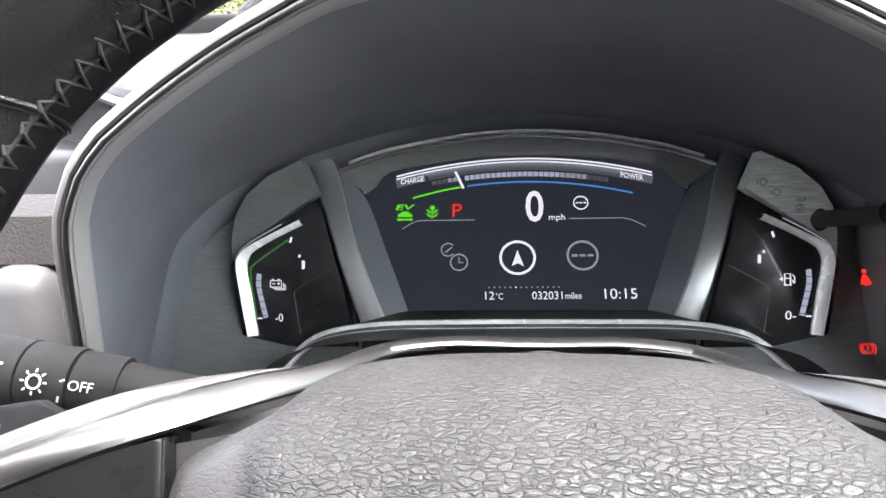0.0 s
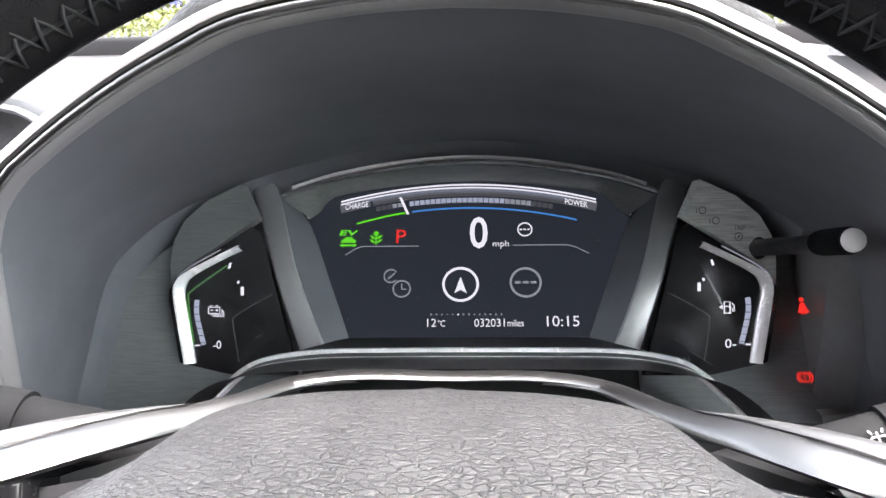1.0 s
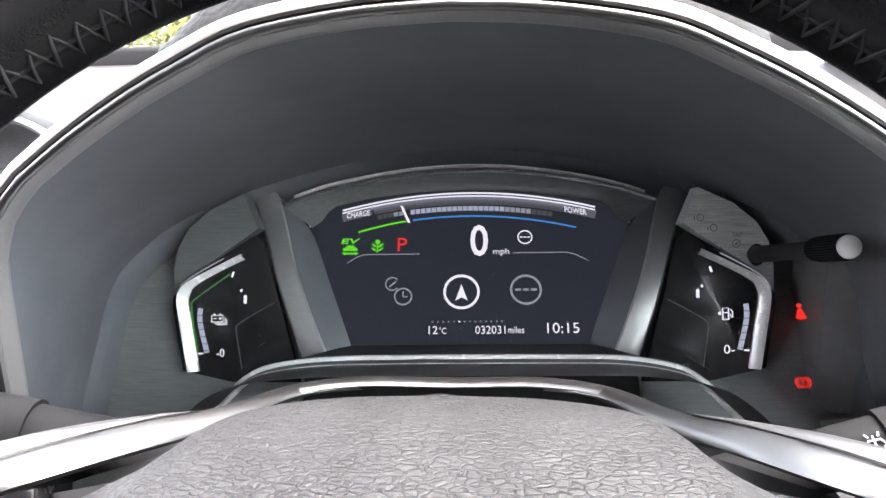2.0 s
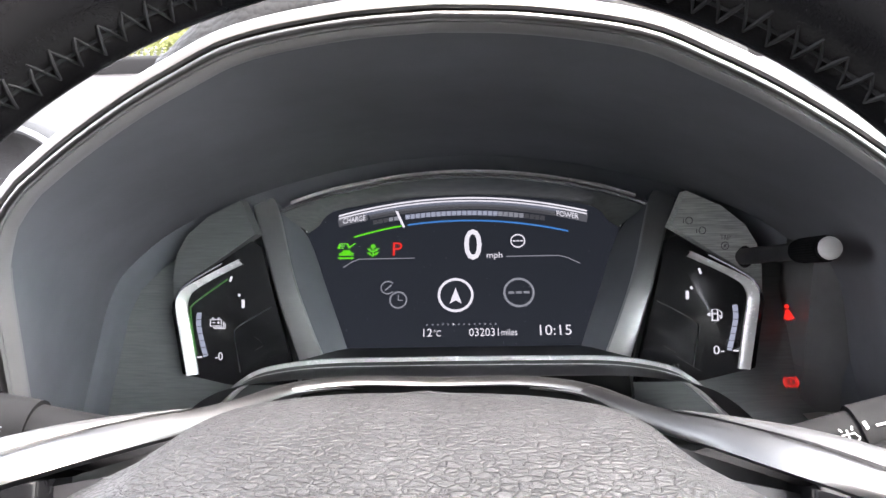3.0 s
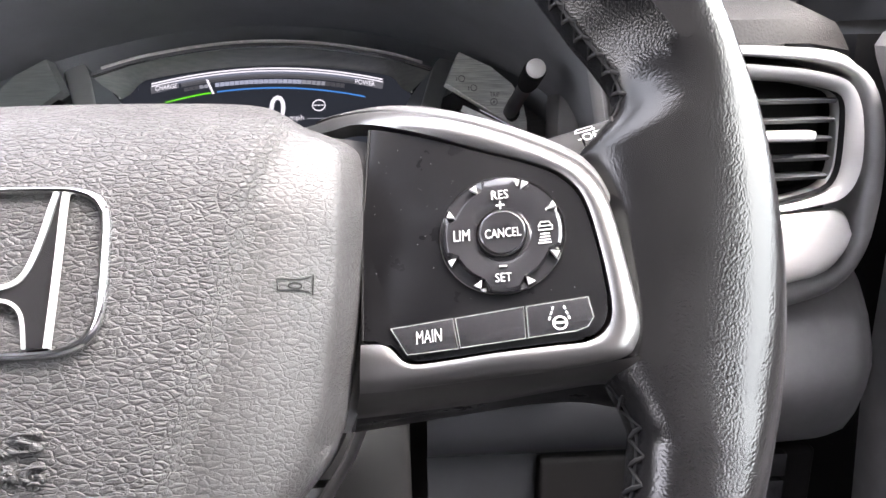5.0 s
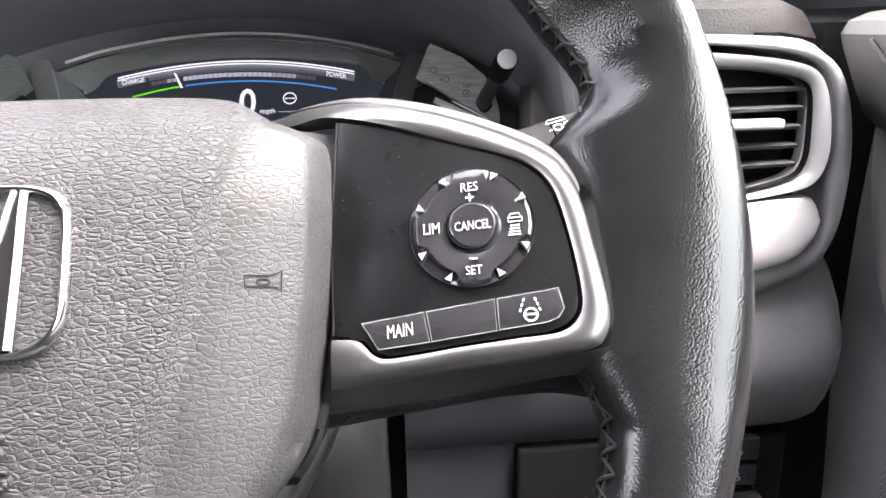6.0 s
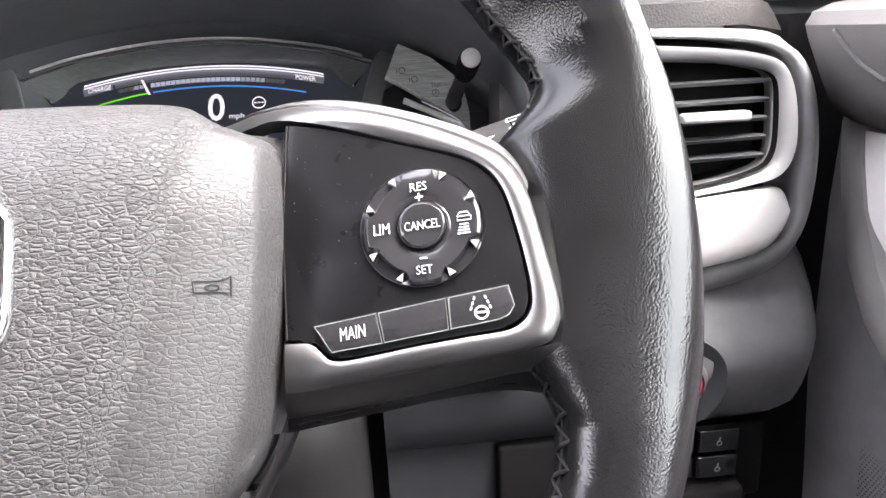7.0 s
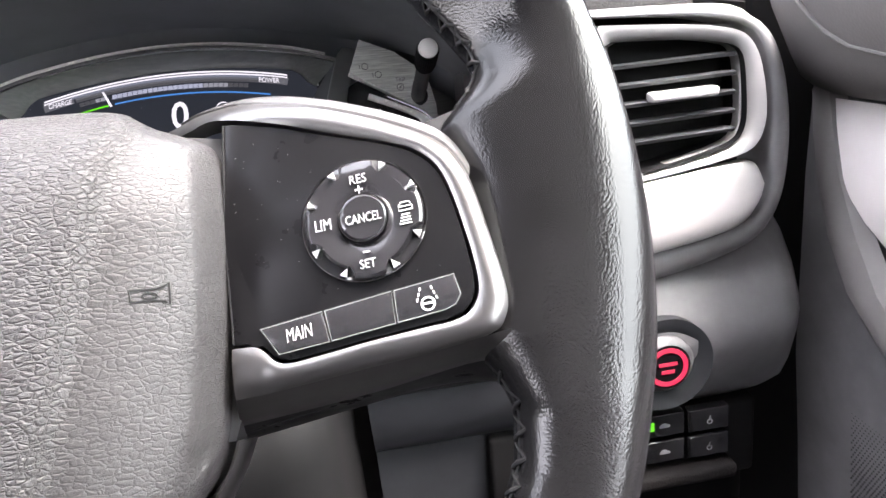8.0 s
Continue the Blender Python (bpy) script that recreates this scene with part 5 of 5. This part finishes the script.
part("knee_panel", block(0.128, 0.40, 0.45, 0.41, 0.46, 0.765, 0.02), VOID, dash)
part("dash_core", block(-1.14, 0.46, 0.40, 0.41, 0.86, 1.08, 0.01), BLACK, dash)
part("column_cover", block(-0.09, 0.21, 0.70, 0.098, 0.42, 0.93, 0.03), VOID, dash, "black steering column cover")
part("cluster_floor", block(-0.20, 0.34, 0.86, 0.205, 0.44, 0.96, 0.01), BLACK, dash)

vent = thing("air_vent", "side air vent with satin silver frame and black slats", "air vent", VENT)
part("vent_frame", band(oi, oo, [-9] * len(oi), [-1] * len(oo), 2.2, depth=8, closed=True), TRIM, vent, "satin silver vent frame")
part("vent_back", prism([(u, v) for u, v in oi], -34, -30), VOID, vent)
part("vent_duct", band(oi, [(u + (1 if u > 320 else -1), v) for u, v in oi], [-30] * len(oi), [-2] * len(oo), 0, depth=1, closed=True), VOID, vent)
for k in range(5):
    v = 1051.5 - 12.0 * k
    bm = loft([[(281, v - 1.6, -6), (281, v + 0.7, -4), (281, v + 1.6, -8), (281, v + 0.6, -20)], [(364, v - 1.2 + 0.3 * k, -6), (364, v + 1.1 + 0.3 * k, -4), (364, v + 2 + 0.3 * k, -8), (364, v + 1 + 0.3 * k, -20)]], closed=True, scale=MM)
    part("slat", bm, DASHDARK, vent)
part("vent_tab", block(0.306, 1.0285, -0.007, 0.350, 1.0345, 0.003, 0.002), TRIM, vent, "silver tab on the middle slat")
# silver panel: fuller below, blunt at its outer end
trim_panel = thing("silver_trim_panel", "curved satin silver panel under the side vent", "trim panel", VENT)
cols = list(zip((195, 250, 300, 340, 359, 368, 373.5, 377.5, 380, 381.5, 382.3), (966, 972.5, 978, 982, 983.3, 983.6, 983.3, 982.2, 980, 976.5, 971), (915, 924, 932, 937.5, 941.8, 945.6, 949.5, 954, 958.5, 963.5, 968)))
rows = []
for k, w in enumerate((-9, -1, 2, 4, 5.5, 6.5, 7, 6.5, 4, -6)):
    t = (0, 0.0, 0.08, 0.22, 0.4, 0.58, 0.76, 0.9, 1.0, 1.0)[k]
    rows.append([(x, a + (c - a) * t, w - 5 * max(0, (x - 358) / 22) ** 2) for x, a, c in cols])
part("panel_face", loft(rows, scale=MM), TRIM, trim_panel)
start = thing("start_button", "round engine start button with red lit ring", "start button", plane_at(0.3135, 0.3475, 0.851, 0))
part("bezel", band([(16 * math.cos(t), 16 * math.sin(t)) for t in [2 * math.pi * k / 40 for k in range(40)]], [(21.5 * math.cos(t), 21.5 * math.sin(t)) for t in [2 * math.pi * k / 40 for k in range(40)]], [4] * 40, [-2] * 40, 0.8, depth=6, closed=True), FASCIA, start, "grey bezel")
part("recess", band([(21.8 * math.cos(t), 21.8 * math.sin(t)) for t in [2 * math.pi * k / 40 for k in range(40)]], [(34 * math.cos(t), 34 * math.sin(t)) for t in [2 * math.pi * k / 40 for k in range(40)]], [-2.5] * 40, [1.6] * 40, 0.6, depth=8, closed=True), INKY, start, "dark dished recess")
part("button_face", disc(0, 0, 16, -6, 4.5, 40), PIANO, start)
part("lit_ring", ring(0, 0, 12.6, 3.2, 4.4, 5.0, 40), ROSE, start, "red lit ring")
part("button_bar", prism([(-6.5, 0.8), (6.5, 0.8), (6.5, 3.4), (-6.5, 3.4)], 4.4, 4.9), ROSE, start)
part("button_bar", prism([(-4.6, -4.8), (4.6, -4.8), (4.6, -2.2), (-4.6, -2.2)], 4.4, 4.9), ROSE, start)
for i, (x, z) in enumerate(((0.318, 0.795), (0.352, 0.794), (0.318, 0.773), (0.352, 0.772))):
    sw = thing("dash_switch", "small black dash switch with grey symbol", "switch", plane_at(x, 0.362, z, 0), group="dash switches")
    part("cap", block(-0.0155, -0.0092, -0.006, 0.0155, 0.0092, 0.003, 0.0015), BUTTON, sw)
    if i % 2 == 0:
        bm = prism([(-4, -1.6), (4, -1.6), (4, 0.4), (2, 0.8), (1, 2), (-2, 2), (-3, 0.6), (-4, 0.2)], 2.9, 3.2)
    else:
        bm = ring(0.4, -1.6, 1.8, 0.7, 2.9, 3.2, 14)
        ribbon([(0.2, 0.4), (0.9, 3.2)], 0.9, 2.9, 3.2, bm)
    part("symbol", bm, PRINT, sw, smooth=False)
    if i == 0:
        part("pilot_lamp", prism([(-11, -3), (-8, -3), (-8, 4), (-11, 4)], 2.9, 3.4), GREEN, sw, "green pilot lamp")

# ---- cabin ----
door = thing("door_1", "grey leatherette front door panel beside the dashboard", "car door", Matrix.Translation((0.010, 0, 0)), kind="structure")
part("door_skin", loft([[(x, y, z) for x, z in ((0.468, 0.35), (0.464, 0.62), (0.458, 0.72), (0.452, 0.80), (0.452, 0.95), (0.455, 1.02))] for y in (0.55, 0.35, 0.1, -0.3, -0.75)]), FASCIA, door)
sh = []
for y, k in ((0.415, 0.05), (0.41, 0.03), (0.40, 0.013), (0.385, 0.004), (0.37, 0.0), (0.33, -0.004), (0.28, -0.005), (0.1, -0.005), (-0.3, -0.005), (-0.75, -0.005)):
    sh.append([(x + k, y, z) for x, z in ((0.452, 1.012), (0.434, 1.0165), (0.423, 1.022), (0.413, 1.03), (0.405, 1.045), (0.398, 1.06), (0.391, 1.075), (0.3885, 1.083), (0.393, 1.091), (0.406, 1.096), (0.43, 1.099), (0.48, 1.101))])
part("door_shoulder", loft(sh), SHOULDER, door, "padded leatherette shoulder")
part("shoulder_seam", tube([(0.405 - 0.45 * (z - 1.045) - 0.0045, y, z) for y, z in ((0.345, 1.08), (0.338, 1.07), (0.328, 1.06), (0.312, 1.052), (0.285, 1.048), (0.2, 1.046), (0.0, 1.045), (-0.4, 1.045))], 0.0016, 8, scale=1.0), SHOULDER, door, "welted seam")
part("door_inlay", loft([[(0.437, y0, 1.013), (0.4365, y1, 1.0), (0.436, y1 - 0.004, 0.985), (0.436, y2, 0.955), (0.438, y2 - 0.02, 0.935), (0.45, y2 - 0.03, 0.915)] for y0, y1, y2 in ((0.382, 0.379, 0.36), (0.36, 0.36, 0.34), (0.2, 0.2, 0.2), (-0.2, -0.2, -0.2), (-0.7, -0.7, -0.7))]), INLAY, door, "pale door inlay")
strip = []
for y, z, wide in ((0.394, 1.02, 0.8), (0.389, 0.99, 0.9), (0.38, 0.955, 1.0), (0.364, 0.92, 1.15), (0.34, 0.885, 1.2), (0.302, 0.855, 1.15), (0.24, 0.835, 1.1), (0.15, 0.826, 1.0), (-0.1, 0.82, 1.0)):
    strip.append([(0.452, y + 0.016 * wide, z - 0.008), (0.438, y + 0.010 * wide, z - 0.004), (0.4335, y, z), (0.4325, y - 0.010 * wide, z + 0.003), (0.434, y - 0.018 * wide, z + 0.006), (0.444, y - 0.0225 * wide, z + 0.008)])
part("door_strip", loft(strip), DOORSKIN, door, "padded strip along the door inlay")
bm = bmesh.new()
for k in range(44):
    for j in range(44):
        y, z = 0.20 + 0.0036 * (k + 0.5 * (j % 2)), 0.655 + 0.0032 * j
        x = 0.4535 + 0.06 * (0.80 - z) if z > 0.72 else 0.459
        tube([(x + 0.001, y, z), (x - 0.0012, y, z)], [0.0013, 0.0007], 5, bm, 1.0)
tagged(part("speaker_mesh", bm, BLACK, door), kind="stuff")
part("hinge_gap", block(0.405, 0.425, 0.45, 0.47, 0.47, 1.09), VOID, door)
part("outer_door", block(0.47, -0.9, 0.30, 0.52, 0.75, 1.14), DASHDARK, door)
part("window_pane", loft([[(0.455, 0.66, 1.14), (0.465, 0.1, 1.14), (0.46, -0.62, 1.14)], [(0.43, 0.36, 1.36), (0.437, 0.08, 1.40), (0.432, -0.62, 1.40)], [(0.395, 0.02, 1.52), (0.397, 0.0, 1.525), (0.395, -0.62, 1.525)]]), SIDEGLASS, door, "green-tinted side window").visible_shadow = False
part("mirror_corner", loft([[(0.475, 0.66, 1.10), (0.466, 0.60, 1.10), (0.452, 0.50, 1.10), (0.425, 0.24, 1.10)], [(0.475, 0.66, 1.2), (0.462, 0.58, 1.22), (0.45, 0.48, 1.24), (0.424, 0.24, 1.165)]]), VOID, door, "black mirror corner")
ring_at = [(0.444 - 0.012 * math.sin(0.5) * math.cos(t), 0.505 + 0.026 * math.cos(t), 1.143 + 0.022 * math.sin(t)) for t in [2 * math.pi * k / 32 for k in range(33)]]
part("tweeter_ring", tube(ring_at, 0.0045, 10, scale=1.0, cap=False), SHOULDER, door, "pale ring round the small door speaker")
part("tweeter_grille", tube([(0.452, 0.505, 1.143), (0.4455, 0.5035, 1.143)], [0.024, 0.022], 28, scale=1.0), DASHDARK, door)
far_door = thing("door_2", "grey passenger door panel", "car door", kind="structure")
part("door_skin", block(-1.22, -0.9, 0.30, -1.16, 0.75, 1.08, 0.02), DOORSKIN, far_door)
roof = thing("ceiling", "grey cloth headlining", "headlining", kind="structure")
part("headlining", loft([[(x, y, 1.50 + 0.03 * (1 - ((x + 0.37) / 0.75) ** 2)) for x in (-1.12, -0.9, -0.6, -0.37, -0.1, 0.2, 0.38)] for y in (-0.03, -0.4, -1.0, -1.9)]), CLOTH, roof)
part("roof_shell", block(-1.15, -1.95, 1.545, 0.42, -0.03, 1.57), DASHDARK, roof)
pillars = thing("trim", "grey cloth-covered roof pillars and rails", "pillar", kind="structure")
for x0, x1 in ((0.44, 0.385), (-1.16, -1.10)):
    part("front_pillar", tube([(x0, 0.82, 1.10), ((x0 + x1) / 2, 0.46, 1.30), (x1, -0.03, 1.52)], [0.06, 0.05, 0.045], 16, scale=1.0), PILLARCLOTH, pillars, "pale cloth-covered front pillar")
    if x0 > 0:
        foot = [(0.33, 0.70), (0.39, 0.655), (0.44, 0.63), (0.466, 0.622), (0.47, 0.626), (0.472, 0.67)]
        part("pillar_foot", loft([[(x - dx, y - dy, z) for x, y in foot] for z, dx, dy in ((1.07, 0, 0), (1.12, 0, 0), (1.16, 0.003, 0.012), (1.21, 0.012, 0.06), (1.27, 0.03, 0.15))]), PILLARCLOTH, pillars, "pale foot of the front pillar")
    part("middle_pillar", loft([[(x0 - 0.02, y0, 0.9), (x0 - 0.035, y0 - 0.1, 0.9), (x0 - 0.035, y1 + 0.1, 0.9), (x0 + 0.0, y1, 0.9)] if z < 1 else [(x1 - 0.01, y0 + 0.04, 1.52), (x1 - 0.025, y0 - 0.06, 1.52), (x1 - 0.025, y1 + 0.1, 1.52), (x1, y1, 1.52)] for y0, y1, z in ((-0.58, -0.80, 0.9), (-0.58, -0.80, 1.5))]), DASHDARK, pillars, "dark middle pillar trim")
    part("roof_rail", tube([(x1, 0.0, 1.50), (x1 + (0.01 if x1 > 0 else -0.01), -0.9, 1.505), (x1, -1.9, 1.50)], 0.055, 12, scale=1.0), CLOTH, pillars)
    part("rear_pillar", tube([(x0, -1.7, 0.9), (x1, -1.5, 1.52)], 0.10, 12, scale=1.0), CLOTH, pillars)
    part("rear_side", block(x0 - 0.02, -1.95, 0.3, x0 + 0.02, -0.72, 1.05), DASHDARK, pillars)
    part("privacy_glass", loft([[(x0, -1.93, 1.05), (x0, -0.7, 1.05)], [(x1, -1.93, 1.54), (x1, -0.66, 1.54)]]), PRIVACY, pillars, "dark privacy glass").visible_shadow = False
wall_back = thing("wall_south", "dark tailgate panel at the back of the cabin", "car body", kind="structure")
part("tailgate", block(-1.2, -1.98, 0.3, 0.5, -1.92, 1.08), DASHDARK, wall_back)
part("privacy_glass", block(-1.2, -1.965, 1.08, 0.5, -1.955, 1.50), PRIVACY, wall_back, "dark privacy glass").visible_shadow = False
part("tailgate_frame", block(-1.2, -1.97, 1.50, 0.5, -1.93, 1.56), DASHDARK, wall_back)
floor = thing("floor", "dark carpeted car floor", "car floor", kind="structure")
part("carpet", block(-1.2, -1.95, 0.27, 0.48, 0.86, 0.30), CARPET, floor)
part("bulkhead", block(-1.2, 0.86, 0.27, 0.48, 0.90, 1.12), BLACK, floor)
seat = thing("driver_seat", "dark leather driver's seat behind the wheel", "car seat", group="front seats")
part("cushion", block(-0.26, -0.53, 0.45, 0.26, -0.02, 0.70, 0.06), SEAT, seat)
part("backrest", block(-0.27, -0.66, 0.62, 0.27, -0.46, 1.32, 0.09), SEAT, seat)
part("headrest", block(-0.14, -0.68, 1.335, 0.14, -0.55, 1.49, 0.055), SEAT, seat)
part("base", block(-0.22, -0.52, 0.30, 0.22, -0.06, 0.46, 0.01), BLACK, seat)
copy_thing(seat, Matrix.Translation((-0.74, 0, 0)))
screen = thing("window_1", "clear raked windscreen with dotted black border", "windscreen", kind="structure")
pane = loft([[(-1.13, 0.875, 1.172), (-0.37, 0.90, 1.172), (0.42, 0.875, 1.172)], [(-1.08, -0.02, 1.53), (-0.37, 0.0, 1.545), (0.37, -0.02, 1.53)]])
part("pane", pane, GLASS, screen)
screen.children[0].visible_shadow = False
bm = bmesh.new()
for k in range(120):
    for j in range(4):
        x = -0.62 + 0.0085 * (k + 0.5 * (j % 2))
        disc_z = 1.176 + 0.0032 * j
        tube([(x, 0.872 - 0.0068 * j, disc_z), (x, 0.871 - 0.0068 * j, disc_z + 0.0006)], 0.0024 - 0.0004 * j, 6, bm, 1.0)
tagged(part("dot_border", bm, BLACK, screen), kind="stuff")

# ---- outside ----
ASPHALT = pebbled(shade(material("worn_asphalt", (0.06, 0.06, 0.06), 0.9), 2, 0.7, 1.3), 60, 0.5, 0.004)
LEAF = shade(material("hedge_leaves", (0.075, 0.08, 0.018), 0.7), 6, 0.65, 1.35)
ground = thing("ground", "worn grey asphalt round the car", "car park", kind="structure")
bm = bmesh.new()
bmesh.ops.create_grid(bm, x_segments=1, y_segments=1, size=400)
part("asphalt", bm, ASPHALT, ground)
hedge = thing("hedge", "sunlit yellow-green hedge beyond the bonnet", "hedge", kind="stuff")
bm = bmesh.new()
for k in range(34000):
    x, y = random.uniform(-9, 7), 7.5 + random.uniform(-0.7, 0.9)
    z = random.uniform(0.1, 1.74 + 0.1 * noise.noise(Vector((x * 0.7, 0, 3))))
    r = random.uniform(0.012, 0.032)
    a, b = Vector((random.uniform(-1, 1), random.uniform(-1, 1), random.uniform(-1, 1))).normalized(), Vector((0, 0, 1))
    t = a.cross(b).normalized()
    c = Vector((x, y, z))
    bm.faces.new([bm.verts.new(c + q) for q in (t * r, a * r * 1.6, -t * r, -a * r * 1.2)])
part("leaves", bm, LEAF, hedge, smooth=False)
bm = loft([[(x, 8.3 + 0.3 * noise.noise(Vector((x, z, 0))), z + (0.06 * noise.noise(Vector((x * 0.8, 1, 0))) if z > 1.5 else 0)) for x in [-9 + 0.4 * k for k in range(41)]] for z in (0, 0.4, 0.8, 1.2, 1.5, 1.7)])
part("thicket", bm, LEAF, hedge)
bonnet = thing("bonnet", "dark blue car bonnet ahead of the windscreen", "car body")
part("panel", loft([[(x, y, z - 0.05 * ((x + 0.37) / 0.8) ** 2) for x in (-1.2, -0.8, -0.37, 0.1, 0.5)] for y, z in ((0.92, 1.10), (1.3, 1.06), (1.8, 0.98), (2.0, 0.85))]), material("dark_blue_paint", (0.01, 0.02, 0.09), 0.25, 0.3), bonnet)
# made-up boards, standing in for an unidentified blue patch beyond the hedge
hoarding = thing("hoarding", "blue boards with a pale panel, standing in for an unidentified blue patch beyond the hedge", "hoarding")
BLUEPAINT = shade(material("blue_board_paint", (0.022, 0.024, 0.11), 0.6), 3, 0.85, 1.15)
for k in range(5):
    part("board", block(-6.4 + 0.9 * k, 9.6, 0.05, -5.52 + 0.9 * k, 9.63, 3.0, 0.004), BLUEPAINT, hoarding)
for k in range(6):
    part("post", block(-6.45 + 0.9 * k, 9.634, 0.0, -6.37 + 0.9 * k, 9.71, 2.95, 0.005), DASHDARK, hoarding)
part("notice", block(-5.2, 9.585, 1.84, -4.95, 9.597, 2.06, 0.002), PRINT, hoarding, "pale panel for a white patch")
